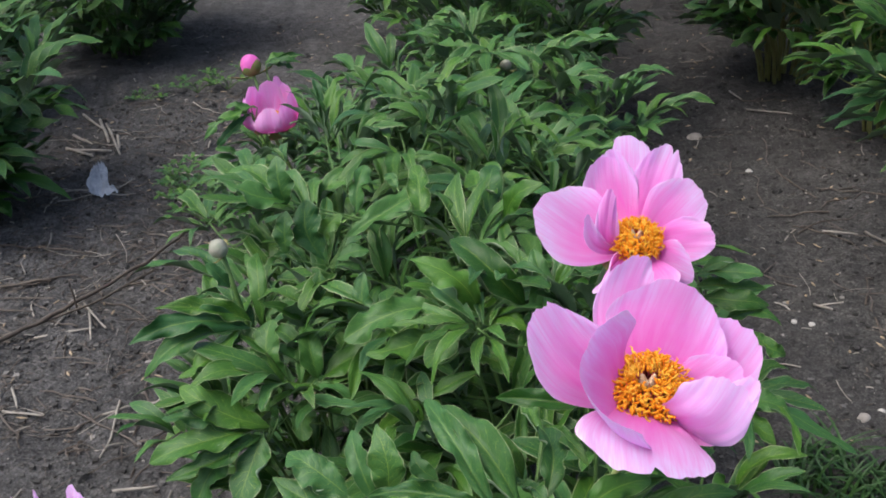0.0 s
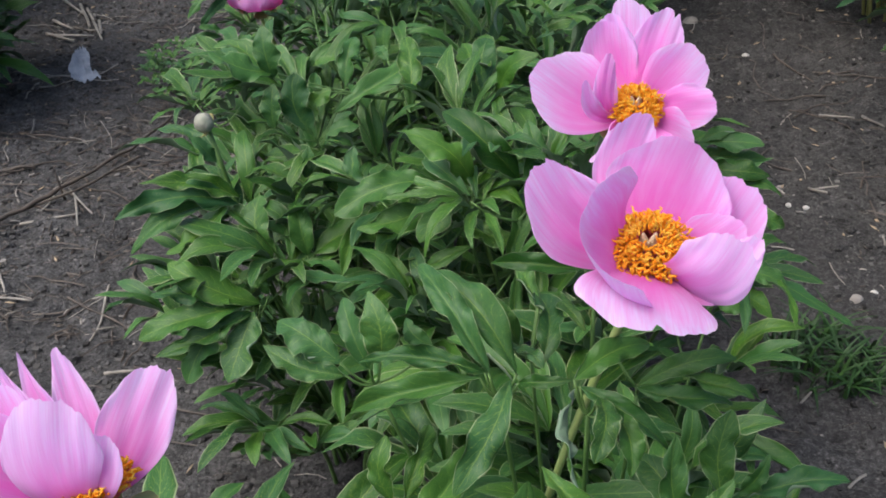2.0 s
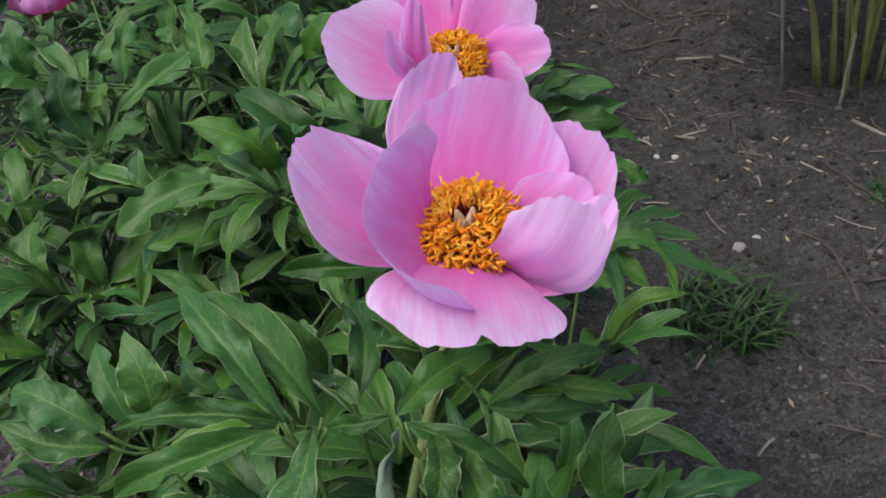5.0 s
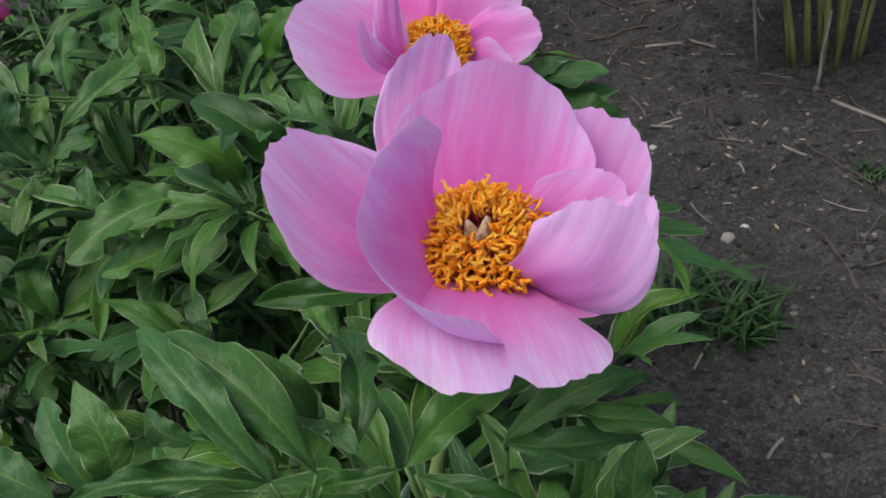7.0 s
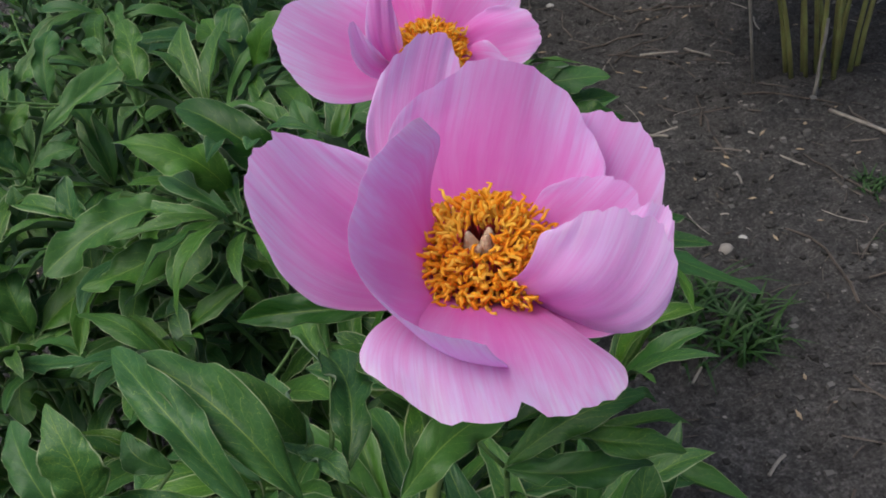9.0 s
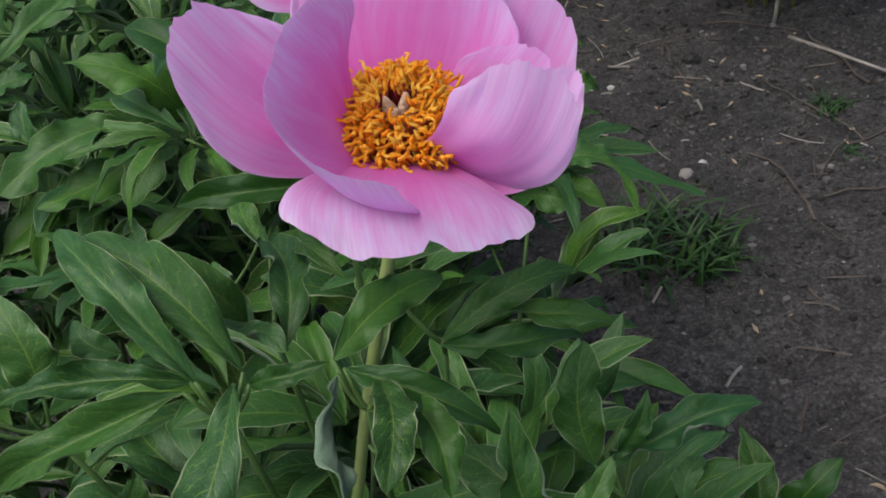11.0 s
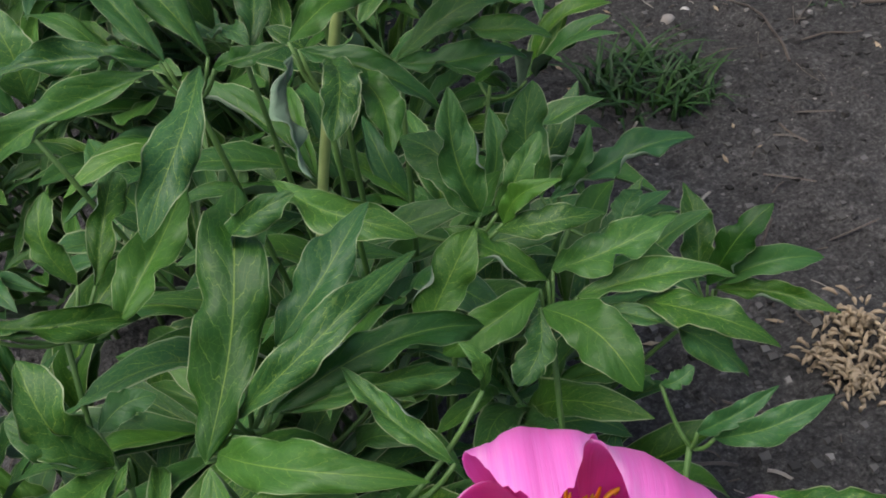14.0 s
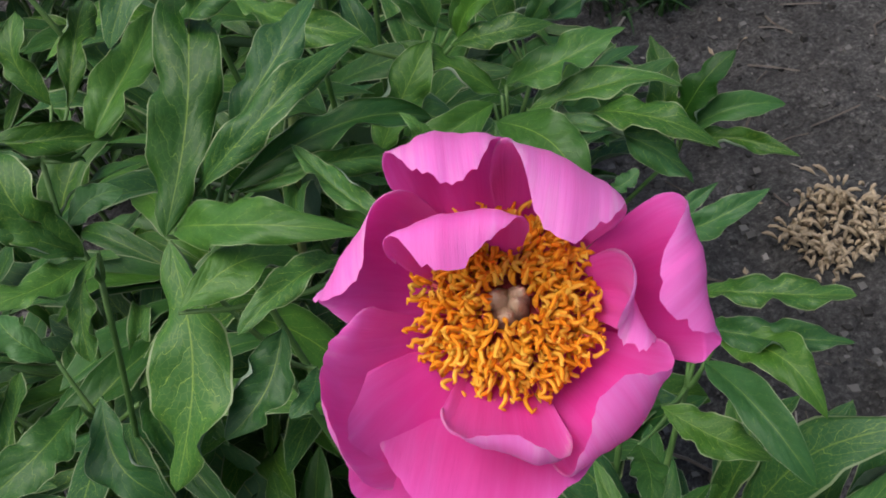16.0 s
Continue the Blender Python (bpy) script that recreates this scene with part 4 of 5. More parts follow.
side.fan((-0.007, 0.330, 0.346), (-0.08, 0.42),
    (((-0.001, 0.327, 0.353), (0.012, 0.295, 0.325), 0.022),
     ((-0.009, 0.325, 0.354), (-0.042, 0.296, 0.352), 0.022),
     ((-0.012, 0.337, 0.368), (-0.029, 0.353, 0.383), 0.020),))
left.fan((-0.143, 0.799, 0.298), (-0.08, 0.92),
    (((-0.136, 0.802, 0.311), (-0.218, 0.816, 0.351), 0.032),
     ((-0.142, 0.800, 0.310), (-0.244, 0.770, 0.300), 0.035),
     ((-0.159, 0.797, 0.313), (-0.233, 0.795, 0.331), 0.021),
     ((-0.144, 0.796, 0.306), (-0.227, 0.753, 0.292), 0.027),
     ((-0.149, 0.796, 0.307), (-0.204, 0.753, 0.261), 0.029),
     ((-0.142, 0.797, 0.306), (-0.165, 0.748, 0.263), 0.048),
     ((-0.128, 0.807, 0.317), (-0.153, 0.816, 0.337), 0.032),))
left.fan((-0.162, 0.876, 0.372), (-0.08, 0.92),
    (((-0.156, 0.874, 0.377), (-0.264, 0.837, 0.387), 0.030),
     ((-0.161, 0.874, 0.381), (-0.253, 0.828, 0.355), 0.027),
     ((-0.166, 0.872, 0.379), (-0.219, 0.822, 0.357), 0.024),
     ((-0.155, 0.877, 0.382), (-0.240, 0.856, 0.414), 0.025),
     ((-0.161, 0.868, 0.369), (-0.197, 0.870, 0.354), 0.022),
     ((-0.174, 0.889, 0.414), (-0.192, 0.884, 0.444), 0.027),))
left.fan((-0.097, 0.857, 0.318), (-0.08, 0.92),
    (((-0.127, 0.850, 0.327), (-0.194, 0.862, 0.362), 0.044),
     ((-0.127, 0.850, 0.327), (-0.137, 0.884, 0.380), 0.033),
     ((-0.095, 0.856, 0.327), (-0.106, 0.887, 0.370), 0.028),
     ((-0.089, 0.857, 0.327), (-0.018, 0.862, 0.329), 0.038),
     ((-0.087, 0.854, 0.322), (-0.046, 0.831, 0.276), 0.033),
     ((-0.095, 0.847, 0.314), (-0.108, 0.806, 0.290), 0.027),
     ((-0.060, 0.884, 0.366), (-0.044, 0.893, 0.422), 0.027),))
back.fan((0.058, 0.812, 0.383), (0.13, 0.86),
    (((0.040, 0.822, 0.410), (-0.058, 0.797, 0.404), 0.035),
     ((0.039, 0.819, 0.405), (-0.039, 0.790, 0.392), 0.028),
     ((0.054, 0.817, 0.403), (0.015, 0.783, 0.379), 0.043),
     ((0.065, 0.817, 0.402), (0.108, 0.795, 0.400), 0.025),
     ((0.058, 0.805, 0.380), (0.103, 0.795, 0.366), 0.040),
     ((0.065, 0.822, 0.411), (0.000, 0.833, 0.464), 0.030),
     ((0.106, 0.822, 0.414), (0.041, 0.867, 0.464), 0.036),
     ((0.110, 0.816, 0.406), (0.116, 0.850, 0.459), 0.025),
     ((-0.016, 0.767, 0.325), (0.021, 0.784, 0.348), 0.040),))
mid.fan((-0.086, 0.966, 0.398), (0.06, 1.2),
    (((-0.066, 0.974, 0.421), (0.034, 1.039, 0.445), 0.030),
     ((-0.056, 0.985, 0.441), (-0.045, 1.024, 0.480), 0.023),
     ((-0.090, 0.963, 0.402), (-0.104, 0.979, 0.464), 0.040),
     ((-0.127, 0.954, 0.416), (-0.123, 0.965, 0.459), 0.026),
     ((-0.096, 0.958, 0.393), (-0.101, 0.945, 0.364), 0.023),
     ((-0.079, 0.960, 0.397), (-0.051, 0.961, 0.385), 0.029),
     ((-0.078, 0.963, 0.402), (-0.043, 0.967, 0.407), 0.026),
     ((-0.095, 0.968, 0.413), (-0.069, 0.978, 0.445), 0.029),))
main.fan((-0.009, 0.524, 0.438), (0.125, 0.56),
    (((-0.012, 0.522, 0.448), (-0.027, 0.553, 0.482), 0.018),
     ((-0.005, 0.525, 0.450), (-0.009, 0.542, 0.494), 0.025),
     ((-0.030, 0.524, 0.452), (-0.070, 0.549, 0.469), 0.029),
     ((-0.027, 0.519, 0.446), (-0.079, 0.536, 0.460), 0.022),
     ((0.028, 0.531, 0.456), (0.012, 0.548, 0.467), 0.022),))
mid.fan((0.003, 0.988, 0.427), (0.06, 1.2),
    (((-0.123, 0.977, 0.466), (-0.181, 0.962, 0.496), 0.034),
     ((0.010, 0.958, 0.424), (0.007, 1.027, 0.476), 0.026),
     ((0.065, 1.007, 0.424), (0.066, 1.066, 0.451), 0.032),
     ((0.085, 1.001, 0.419), (0.093, 1.065, 0.456), 0.028),
     ((0.095, 0.969, 0.426), (0.135, 0.941, 0.484), 0.026),
     ((-0.012, 1.011, 0.458), (-0.024, 1.035, 0.465), 0.036),
     ((-0.124, 0.975, 0.461), (-0.130, 0.985, 0.511), 0.028),
     ((0.022, 0.992, 0.433), (0.045, 1.033, 0.421), 0.024),))
back.fan((0.260, 0.766, 0.435), (0.13, 0.86),
    (((0.248, 0.777, 0.462), (0.300, 0.761, 0.467), 0.022),
     ((0.248, 0.773, 0.453), (0.306, 0.768, 0.450), 0.022),
     ((0.252, 0.768, 0.445), (0.306, 0.757, 0.440), 0.022),
     ((0.269, 0.755, 0.430), (0.313, 0.744, 0.428), 0.019),
     ((0.290, 0.744, 0.424), (0.317, 0.739, 0.401), 0.020),
     ((0.253, 0.778, 0.466), (0.280, 0.778, 0.473), 0.019),))
main.fan((0.265, 0.745, 0.324), (0.125, 0.56),
    (((0.260, 0.743, 0.331), (0.309, 0.715, 0.327), 0.030),
     ((0.279, 0.747, 0.345), (0.324, 0.732, 0.346), 0.023),
     ((0.256, 0.747, 0.334), (0.288, 0.719, 0.334), 0.030),))
far_left.fan((-0.259, 1.555, 0.359), (-0.14, 1.61),
    (((-0.261, 1.557, 0.376), (-0.325, 1.522, 0.363), 0.018),
     ((-0.265, 1.554, 0.373), (-0.336, 1.533, 0.334), 0.018),
     ((-0.261, 1.554, 0.368), (-0.318, 1.535, 0.321), 0.018),
     ((-0.257, 1.553, 0.364), (-0.304, 1.559, 0.355), 0.016),
     ((-0.252, 1.558, 0.375), (-0.301, 1.561, 0.377), 0.016),))
far_left.fan((-0.244, 1.637, 0.408), (-0.14, 1.61),
    (((-0.244, 1.637, 0.422), (-0.181, 1.648, 0.426), 0.013),
     ((-0.244, 1.636, 0.419), (-0.184, 1.627, 0.421), 0.013),
     ((-0.243, 1.636, 0.417), (-0.200, 1.638, 0.410), 0.013),
     ((-0.244, 1.637, 0.422), (-0.214, 1.660, 0.429), 0.013),))
far_left.fan((-0.268, 1.453, 0.319), (-0.14, 1.61),
    (((-0.271, 1.453, 0.333), (-0.329, 1.445, 0.322), 0.019),
     ((-0.268, 1.452, 0.329), (-0.317, 1.427, 0.302), 0.019),
     ((-0.264, 1.451, 0.325), (-0.294, 1.425, 0.287), 0.019),
     ((-0.267, 1.455, 0.337), (-0.299, 1.439, 0.354), 0.017),))

# lower leaves under the leaf clusters
main.bush(13, 0.14, 0.28, 2, 1.0, leaves=7)
back.bush(20, 0.25, 0.40, 2, 0.88, lean=(-0.04, 0.0), leaves=9)
front.bush(10, 0.14, 0.17, 2, 1.0, leaves=7)
side.bush(12, 0.17, 0.24, 2, 0.95, leaves=8)
left.bush(16, 0.20, 0.33, 2, 0.85, leaves=9)
mid.bush(30, 0.34, 0.43, 2, 0.88, lean=(-0.06, 0.0), leaves=9)

far_left.bush(16, 0.24, 0.27, 2, 0.85, leaves=9)
C5, A5 = Vector((-0.2376, 1.5834, 0.3360)), Vector((0.15, -0.28, 0.95))
flower_stem(far_left, (-0.14, 1.60), C5, A5)
cup_rows = []
for deg, rise, half in ((95, 0.064, 0.027), (50, 0.060, 0.026), (140, 0.058, 0.026), (-15, 0.056, 0.030), (200, 0.050, 0.032), (-85, 0.040, 0.029), (-45, 0.040, 0.024), (75, 0.070, 0.012)):
    out = Vector((math.cos(radians(deg)), math.sin(radians(deg)), 0))
    across = (-out.y, out.x, 0.0)
    cup_rows.append(((C5 + out * 0.060 + Vector((0, 0, -0.014)), C5 + out * 0.037 + Vector((0, 0, rise))), across, half, 24, dict(rounding=0.5, claw=0.4)))
flower(far_left, C5, A5, cup_rows, (PETAL_ROSE, PETAL_ROSE), label="cupped pink flower")
far_left.bud((-0.275, 1.67, 0.411), (-0.25, 0.42, 0.87), 0.033, PETAL, (-0.14, 1.62), "swelling pink bud")
inner.bush(32, 0.34, 0.40, 2, 0.88, lean=(-0.06, 0.0), leaves=9)
inner.bud((0.14, 1.662, 0.39), (0, -0.1, 1), 0.018, None, (0.14, 1.68), "small closed bud")
for p in (main, back, front, side, left, mid, far_left, inner):
    p.finish()

# further on in the same row, and the rows to both sides
for k, (x, y, rad, h, n, side_row) in enumerate((
        (0.20, 2.42, 0.46, 0.62, 34, 0), (0.05, 3.1, 0.48, 0.60, 26, 0), (0.1, 3.9, 0.5, 0.60, 14, 0), (0.1, 4.9, 0.5, 0.6, 12, 0),
        (0.95, 1.57, 0.30, 0.72, 15, 1), (1.04, 2.24, 0.32, 0.62, 30, 1), (0.93, 2.68, 0.34, 0.56, 30, 1), (1.05, 3.4, 0.46, 0.62, 26, 1), (1.0, 4.0, 0.46, 0.65, 14, 1), (1.05, 4.8, 0.5, 0.65, 12, 1),
        (-1.05, 2.02, 0.30, 0.40, 30, -1), (-1.28, 2.7, 0.34, 0.40, 26, -1), (-1.0, 3.35, 0.46, 0.50, 38, -1), (-1.1, 4.5, 0.5, 0.6, 14, -1), (-1.1, 5.4, 0.5, 0.6, 12, -1))):
    p = Plant(x, y, "leafy peony bush without flowers, its stems bare near the soil" if side_row else GREEN, 30 + k, False)
    p.bush(n, rad, h, 3, 1.25 if side_row else 1.08, 0.15 if side_row < 0 else 0.3 if 2 < y < 3 and side_row else (0.35, 0.45)[side_row], STEM_BROWN if side_row == 1 else STEM)
    p.finish()


# ---- things on the soil ----
def stick(name, points, radius, mat, label, category, group=""):
    pts = [Vector((x, y, height_at(x, y) + z)) for x, y, z in points]
    mids = []
    for a, b in zip(pts, pts[1:]):
        mids += [a.lerp(b, k / 4) + Vector((rng.uniform(-1, 1), rng.uniform(-1, 1), rng.uniform(0, 1))) * radius * (1.1 if mat == BARK else 0.35) for k in range(4)]
    mids.append(pts[-1])
    v, f = tube(mids, [radius * (1 - 0.4 * i / len(mids)) * rng.uniform(0.85, 1.15) for i in range(len(mids))], 6)
    return tagged(put(name, mesh(name, v, f, [mat])), label, category, group)


def straw(x0, y0, x1, y1, r=0.0045, mat=None, lift=0.012):
    stick("dry_stalk", ((x0, y0, 0.004), (x1, y1, lift)), r, mat or STRAW, "broken dry pale stalk lying on the soil", "stalk", "dry stalks on the soil")


for a in ((-0.934, 2.691, -0.84, 2.546), (-0.917, 2.537, -0.84, 2.445), (-0.90, 2.435, -0.82, 2.377), (-0.873, 2.636, -0.80, 2.45), (-0.851, 2.611, -0.746, 2.355), (-0.88, 2.42, -0.78, 2.40), (-0.79, 2.50, -0.76, 2.40)):
    straw(*a, 0.0040)
for a in ((-0.619, 1.629, -0.55, 1.525), (-0.60, 1.60, -0.565, 1.49), (-0.676, 1.529, -0.572, 1.533), (-0.427, 1.106, -0.367, 1.11), (-0.647, 1.305, -0.579, 1.292), (-0.65, 1.36, -0.62, 1.30),
          (0.807, 1.767, 0.819, 1.694), (0.727, 1.765, 0.775, 1.723), (0.767, 2.451, 0.854, 2.375), (0.765, 2.607, 0.765, 2.494), (0.631, 1.516, 0.643, 1.467), (0.482, 1.282, 0.521, 1.288),
          (-0.62, 2.36, -0.50, 2.33), (-0.64, 2.28, -0.52, 2.20), (-0.55, 2.45, -0.54, 2.38)):
    straw(*a, 0.0024)
straw(0.88, 1.44, 0.919, 1.264, 0.0032)
for a in ((0.845, 1.60, 0.83, 1.62, 0.40), (0.89, 1.50, 0.90, 1.49, 0.12)):
    stick("dry_stalk", ((a[0], a[1], -0.01), (a[2], a[3], a[4])), 0.0035, STRAW, "old dry brown stalk standing upright in the soil", "stalk", "dry stalks on the soil")
stick("dead_twig", ((-0.80, 1.43, 0.006), (-0.719, 1.488, 0.008), (-0.659, 1.564, 0.012), (-0.597, 1.658, 0.02), (-0.541, 1.761, 0.02), (-0.50, 1.93, 0.01)), 0.0045, BARK, "long bent dead twig lying on bare soil", "twig")
stick("dead_twig", ((-0.807, 1.728, 0.004), (-0.714, 1.736, 0.008)), 0.0035, BARK, "short dead twig lying on bare soil", "twig")
stick("dead_twig", ((-0.72, 1.52, 0.006), (-0.60, 1.60, 0.012), (-0.52, 1.74, 0.01)), 0.0026, BARK, "thin dead twig lying on bare soil", "twig")
for a in ((-0.659, 1.564, -0.60, 1.535), (-0.597, 1.658, -0.63, 1.72), (-0.57, 1.70, -0.50, 1.71), (-0.719, 1.488, -0.70, 1.42), (-0.80, 1.62, -0.70, 1.60), (-0.78, 1.86, -0.66, 1.83)):
    stick("dead_twig", ((a[0], a[1], 0.006), (a[2], a[3], 0.010)), 0.0022, BARK, "thin side branch of dead wood lying on bare soil", "twig")
stick("dead_twig", ((-0.62, 1.60, 0.0), (-0.625, 1.605, 0.07)), 0.0022, BARK, "short dead stub sticking out of the soil", "twig")


def lump(x, y, size, mat, name, label, category, seed):
    r = random.Random(seed)
    bm = bmesh.new()
    bmesh.ops.create_icosphere(bm, subdivisions=2, radius=size)
    for v in bm.verts:
        d = 1 + 0.35 * noise.noise(v.co / size * 1.3 + Vector((seed, 0, 0)))
        v.co = Vector((v.co.x * d * 1.15, v.co.y * d, v.co.z * d * 0.7))
    me = bpy.data.meshes.new(name)
    bm.to_mesh(me)
    bm.free()
    me.materials.append(mat)
    me.polygons.foreach_set("use_smooth", [True] * len(me.polygons))
    return tagged(put(name, me, None, pose(x, y, height_at(x, y) - size * 0.1, 0, 0, r.uniform(0, 360))), label, category)


lump(0.61, 2.305, 0.018, STONE, "stone", "rounded grey-brown stone lying on the soil", "stone", 1)
lump(0.676, 2.086, 0.0065, PALE_STONE, "stone_chip", "small whitish chip lying on the soil", "stone", 2)
lump(0.608, 1.453, 0.006, PALE_STONE, "stone_chip", "small whitish chip lying on the soil", "stone", 3)
lump(0.581, 1.459, 0.005, PALE_STONE, "stone_chip", "small whitish chip lying on the soil", "stone", 4)
lump(0.593, 1.184, 0.009, STONE, "stone", "small dark grey stone in the soil", "stone", 5)
lump(0.624, 1.202, 0.005, PALE_STONE, "stone_chip", "small whitish chip lying on the soil", "stone", 6)
lump(0.519, 2.238, 0.008, PALE_STONE, "stone_chip", "small pale chip lying on the soil", "stone", 7)


def film_scrap():
    """A crumpled scrap of torn film, standing up a little."""
    def f(s, u):
        wide = 0.030 * (1 - 0.6 * s) * (1 + 0.25 * math.sin(7 * s + 2 * u))
        crease = 0.016 * abs(noise.noise((u * 2.4, s * 4, 1))) + 0.008 * noise.noise((u * 6, s * 9, 4))
        return (u * wide + 0.010 * s, (s - 0.5) * 0.05 - 0.012 * u * (1 - s), 0.055 * s ** 1.2 + crease + 0.012 * abs(u) * (1 - s))
    return tagged(put("plastic_scrap", sheet(22, 18, f, (PLASTIC,), 0.0006, "plastic_scrap"), None, pose(-0.727, 2.115, height_at(-0.727, 2.115) + 0.004, 0, 0, 25)),
                  "crumpled scrap of whitish torn plastic lying on the soil", "plastic scrap")


film_scrap()


def tuft(x, y, spread_r, height, n, name, label, category, mat, seed, wide=0.002):
    """Narrow arching blades out of one spot."""
    r = random.Random(seed)
    verts, faces = [], []
    for i in range(n):
        a, lean, h = r.uniform(0, 6.28), r.uniform(0.5, 1.5), height * r.uniform(0.5, 1.1)
        q = math.sqrt(r.random()) * spread_r * 0.7
        b = r.uniform(0, 6.28)
        foot = Vector((q * math.cos(b), q * math.sin(b), -0.004))
        d = Vector((math.cos(a), math.sin(a), 0))
        s = Vector((-d.y, d.x, 0))
        n0 = len(verts)
        for k in range(6):
            t = k / 5
            p = foot + d * lean * h * t * t * 0.9 + Vector((0, 0, h * (t - 0.42 * lean * t * t)))
            w = wide * (1 - t) ** 0.6 + 0.0001
            verts += [p - s * w, p + Vector((0, 0, -w * 0.6)), p + s * w]
        for k in range(5):
            for c in range(2):
                j = n0 + k * 3 + c
                faces.append((j, j + 1, j + 4, j + 3))
    return tagged(put(name, mesh(name, verts, faces, [mat]), None, pose(x, y, height_at(x, y))), label, category, kind="stuff")


tuft(0.505, 1.055, 0.10, 0.072, 130, "grass_tuft", "low tuft of dark green grass in bare soil", "grass", GRASS, 1, 0.0030)
tuft(0.54, 1.02, 0.05, 0.045, 50, "grass_tuft", "small tuft of dark green grass in bare soil", "grass", GRASS, 2)
tuft(0.822, 1.239, 0.03, 0.035, 40, "grass_tuft", "tiny tuft of green grass in bare soil", "grass", GRASS, 3)
tuft(0.777, 1.126, 0.02, 0.02, 24, "grass_tuft", "tiny tuft of green grass in bare soil", "grass", GRASS, 4)
for k, (x, y, q, h) in enumerate(((-0.664, 2.862, 0.05, 0.05), (-0.578, 2.873, 0.05, 0.06), (-0.789, 2.799, 0.04, 0.03), (-0.50, 2.02, 0.05, 0.10), (-0.46, 1.95, 0.05, 0.10), (-0.54, 2.10, 0.04, 0.09))):
    w = Plant(x, y, "small green weed seedling growing in bare soil", 80 + k, True, "weeds in the path")
    w.ob.name = "weed"
    w.ob["category"] = "weed"
    for j in range(5 if h < 0.08 else 9):
        a = j * 2.4
        end = w.base + Vector((math.cos(a) * q, math.sin(a) * q, h * (0.4 + 0.15 * (j % 4))))
        w.stalks([(arc(w.base, end, (0, 0, 0.01), 4), 0.0012, 0.0008)])
        for c in range(4):
            w.leaf(end, (math.cos(a + c * 1.3 - 2), math.sin(a + c * 1.3 - 2), 0.3), (0, 0, 1), q * 0.7, 1.3)
r8 = random.Random(8)
for k in range(5):
    verts, faces = [], []
    for j in range(90):
        c = Vector((r8.gauss(0, 0.011), r8.gauss(0, 0.011), abs(r8.gauss(0.008, 0.008))))
        v, f = tube(arc(c, c + Vector((r8.uniform(-1, 1), r8.uniform(-1, 1), r8.uniform(-0.3, 0.8))) * 0.011, (0, 0, 0.003), 3), (0.0008, 0.0019, 0.0017, 0.0005), 5)
        faces += [tuple(i + len(verts) for i in q) for q in f]
        verts += v
    x, y = 0.505 + 0.03 * math.cos(k * 1.3), 0.605 + 0.03 * math.sin(k * 1.3)
    tagged(put("dry_clump", mesh("dry_clump", verts, faces, [DRY]), None, pose(x, y, height_at(x, y))), "crumbled clump of dry brown plant matter on soil", "dry clump", kind="stuff")


def scatter(n, seed, make, name, mat, label, category, area=(-1.3, 1.3, 0.25, 3.65)):
    r = random.Random(seed)
    verts, faces = [], []
    for i in range(n):
        x = r.uniform(area[0], area[1])
        y = area[2] + (area[3] - area[2]) * r.random() ** 1.3
        v, f = make(r, x, y)
        faces += [tuple(j + len(verts) for j in q) for q in f]
        verts += v
    return tagged(put(name, mesh(name, verts, faces, [mat], smooth=False)), label, category, kind="stuff")


def litter_bit(r, x, y):
    a, ln = r.uniform(0, 6.28), 0.008 + 0.06 * r.random() ** 2.5
    p = Vector((x, y, height_at(x, y) + 0.001))
    ex, ey = x + math.cos(a) * ln, y + math.sin(a) * ln
    q = Vector((ex, ey, height_at(ex, ey) + 0.001 + 0.008 * r.random() ** 3))
    return tube(arc(p, q, (r.uniform(-0.1, 0.1) * ln, r.uniform(-0.1, 0.1) * ln, 0.001), 3), [0.0005 + 0.0013 * r.random() ** 2] * 4, 4)


def long_bit(r, x, y):
    """A long thin dead root or stalk, bent, lying on the soil."""
    a, ln = r.uniform(0, 6.28), r.uniform(0.05, 0.17)
    pts = []
    for k in range(6):
        px, py = x + math.cos(a) * ln * k / 5, y + math.sin(a) * ln * k / 5
        pts.append(Vector((px, py, height_at(px, py) + 0.002 + 0.004 * r.random())))
        a += r.uniform(-0.12, 0.12)
    q = r.uniform(0.0009, 0.0022)
    return tube(pts, [q * (1 - 0.08 * k) for k in range(6)], 5)


def flake_bit(r, x, y):
    a, ln, w = r.uniform(0, 6.28), r.uniform(0.006, 0.020), r.uniform(0.002, 0.006)
    c = Vector((x, y, height_at(x, y) + 0.003))
    d, n = Vector((math.cos(a), math.sin(a), r.uniform(-0.1, 0.3))), Vector((-math.sin(a), math.cos(a), r.uniform(-0.4, 0.4)))
    pts = [c - d * ln / 2, c - n * w / 2, c + d * ln / 2, c + n * w / 2, c + Vector((0, 0, w * 0.4))]
    low = [p - Vector((0, 0, 0.0008)) for p in pts[:4]]
    return pts + low, [(0, 1, 4), (1, 2, 4), (2, 3, 4), (3, 0, 4), (8, 7, 6, 5), (0, 5, 6, 1), (1, 6, 7, 2), (2, 7, 8, 3), (3, 8, 5, 0)]


def clod_bit(r, x, y):
    s = 0.0010 + 0.0048 * r.random() ** 9
    z = height_at(x, y)
    out = []
    for k in range(8):
        sx, sy, sz = (1 if k & 1 else -1), (1 if k & 2 else -1), (1 if k & 4 else -1)
        out.append(Vector((x + sx * s * r.uniform(0.4, 1), y + sy * s * r.uniform(0.4, 1), z + sz * s * r.uniform(0.5, 0.95))))
    return out, [(0, 2, 3, 1), (4, 5, 7, 6), (0, 1, 5, 4), (2, 6, 7, 3), (0, 4, 6, 2), (1, 3, 7, 5)]


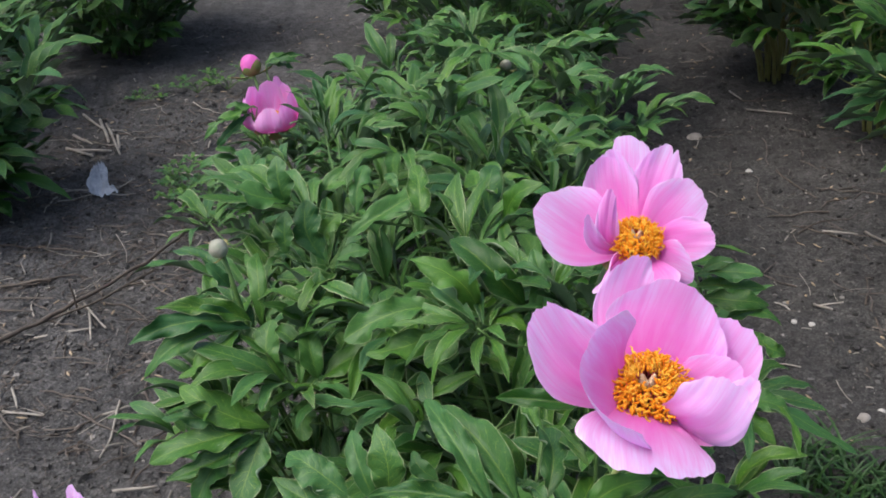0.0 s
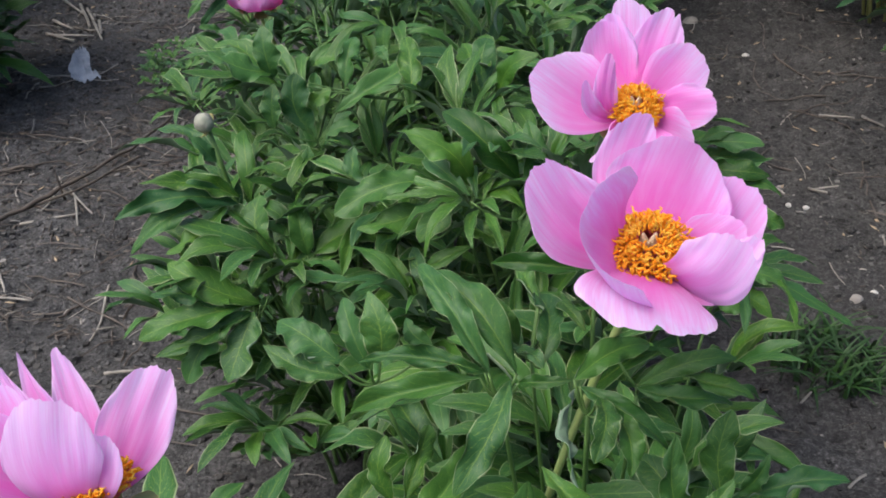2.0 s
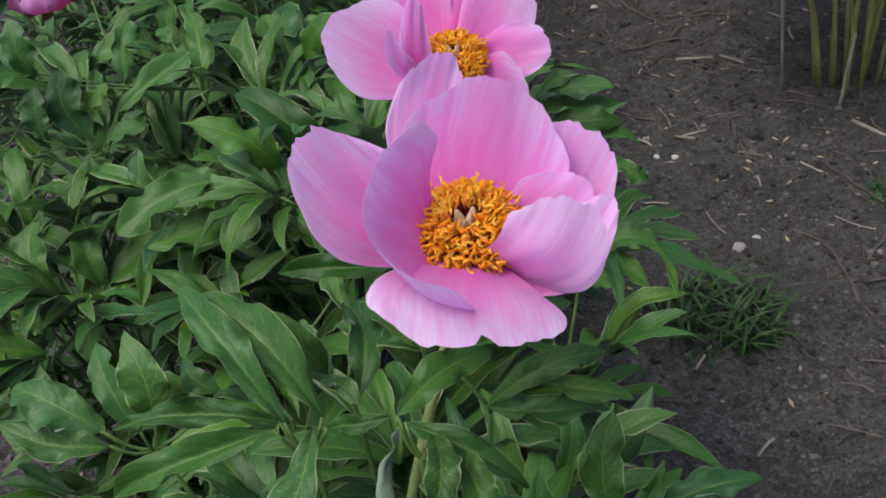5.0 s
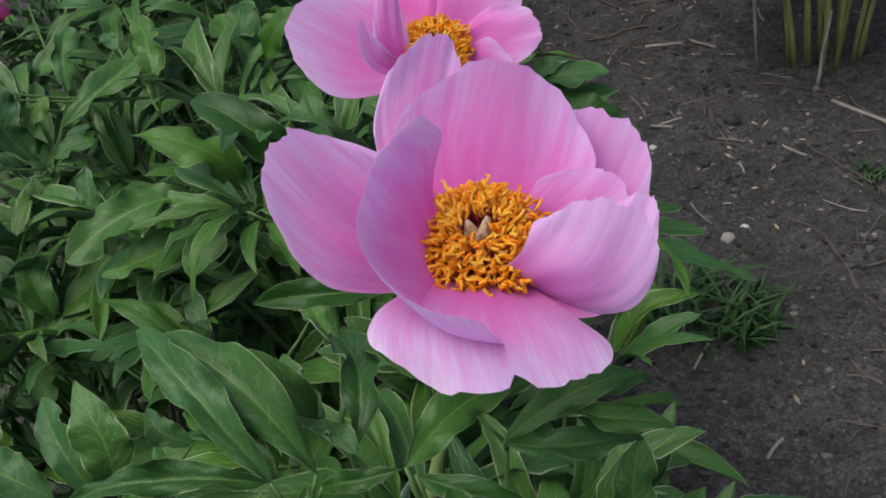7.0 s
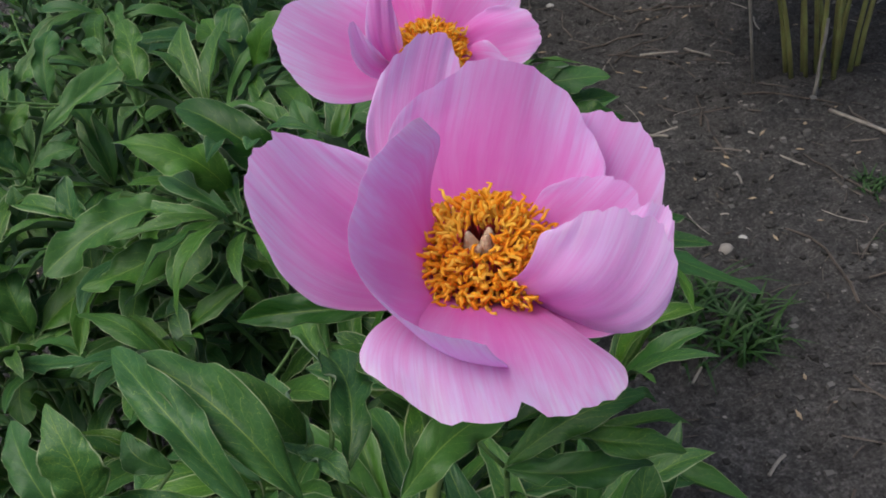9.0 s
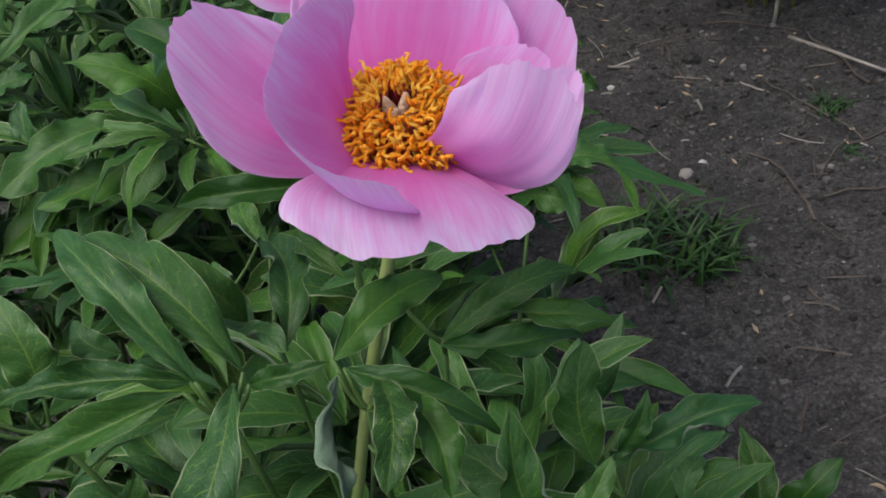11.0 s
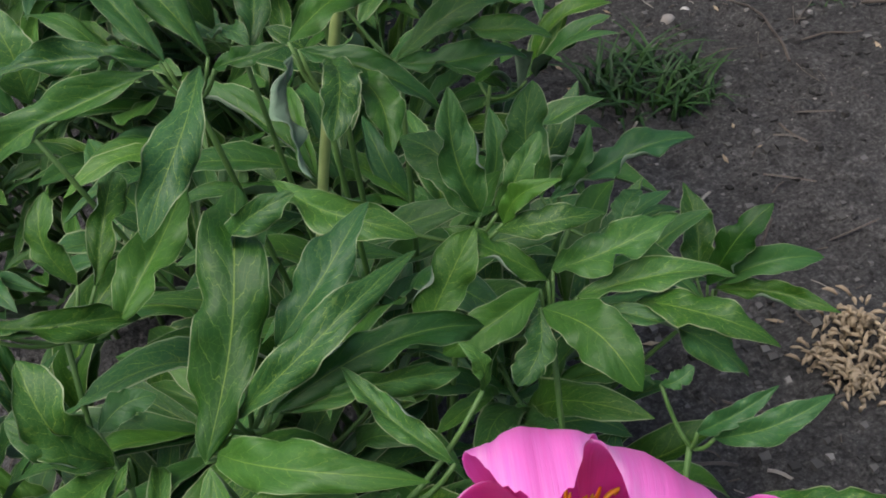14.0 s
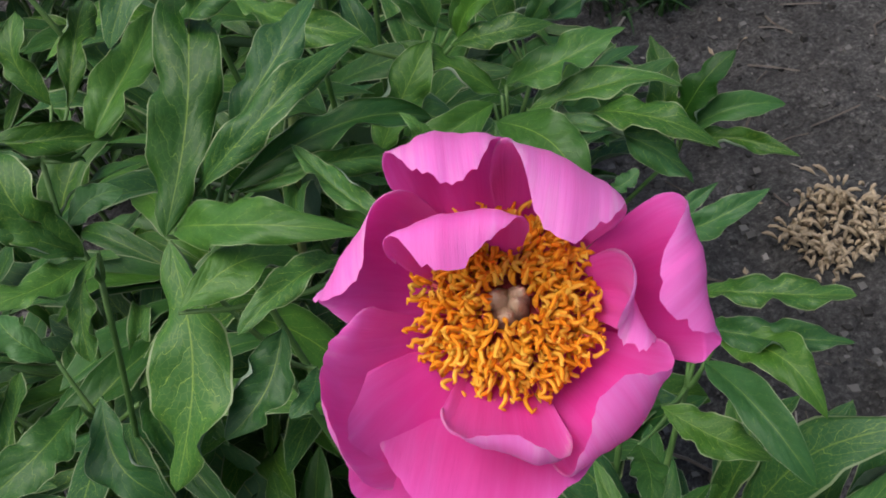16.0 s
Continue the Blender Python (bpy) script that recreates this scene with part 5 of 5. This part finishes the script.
def lump_bit(r, x, y):
    """A rough clod, half sunk in the soil."""
    s = 0.004 + 0.010 * r.random() ** 3
    z = height_at(x, y)
    verts, faces = [], []
    for j, (rad, h) in enumerate(((1.0, -0.3), (1.05, 0.15), (0.75, 0.5), (0.3, 0.68))):
        for k in range(7):
            a = 2 * math.pi * (k + 0.5 * (j % 2)) / 7
            q = s * rad * r.uniform(0.75, 1.2)
            verts.append(Vector((x + q * math.cos(a), y + q * math.sin(a), z + s * h * r.uniform(0.8, 1.15))))
    for j in range(3):
        for k in range(7):
            i = (k + 1) % 7
            faces.append((j * 7 + k, j * 7 + i, j * 7 + 7 + i, j * 7 + 7 + k))
    faces.append(tuple(range(21, 28)))
    return verts, faces


PATH_LEFT, PATH_RIGHT = (-1.0, -0.12, 0.6, 2.9), (0.25, 1.1, 0.4, 2.6)
scatter(500, 21, litter_bit, "plant_litter", STRAW, "scattered bits of pale dry straw on the soil", "litter")
scatter(2400, 22, litter_bit, "twig_litter", BARK, "scattered bits of dark twig on the soil", "litter")
scatter(700, 24, flake_bit, "leaf_litter", DRY, "scattered flakes of dry brown leaf on the soil", "litter")
scatter(160, 25, litter_bit, "plant_litter", STRAW, "broken grey straw strewn over the trodden path", "litter", (-0.95, -0.35, 1.2, 2.8))
scatter(800, 26, litter_bit, "root_litter", BARK, "dark dead roots and twigs strewn over the path", "litter", (-0.95, -0.35, 1.2, 2.8))
scatter(110, 33, long_bit, "root_litter", BARK, "long dark dead roots strewn over the path", "litter", (-0.95, -0.35, 1.0, 2.8))
scatter(45, 34, long_bit, "plant_litter", STRAW, "long grey dry stalks strewn over the path", "litter", (-0.95, -0.35, 1.0, 2.8))
scatter(40, 35, long_bit, "root_litter", BARK, "dark dead roots on the soil beside the row", "litter", (0.4, 1.0, 0.9, 2.6))
scatter(500, 27, flake_bit, "leaf_litter", BARK, "dark flakes of rotten leaf strewn over the path", "litter", (-0.95, -0.35, 1.2, 2.8))
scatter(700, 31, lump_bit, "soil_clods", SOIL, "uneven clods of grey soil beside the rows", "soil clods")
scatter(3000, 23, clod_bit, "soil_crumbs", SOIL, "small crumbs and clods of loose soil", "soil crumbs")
scatter(24000, 28, clod_bit, "soil_grit", CRUMB, "fine grit and crumbs of dry soil on the path", "soil crumbs", PATH_LEFT)
scatter(17000, 29, clod_bit, "soil_grit", CRUMB, "fine grit and crumbs of dry soil beside the row", "soil crumbs", PATH_RIGHT)
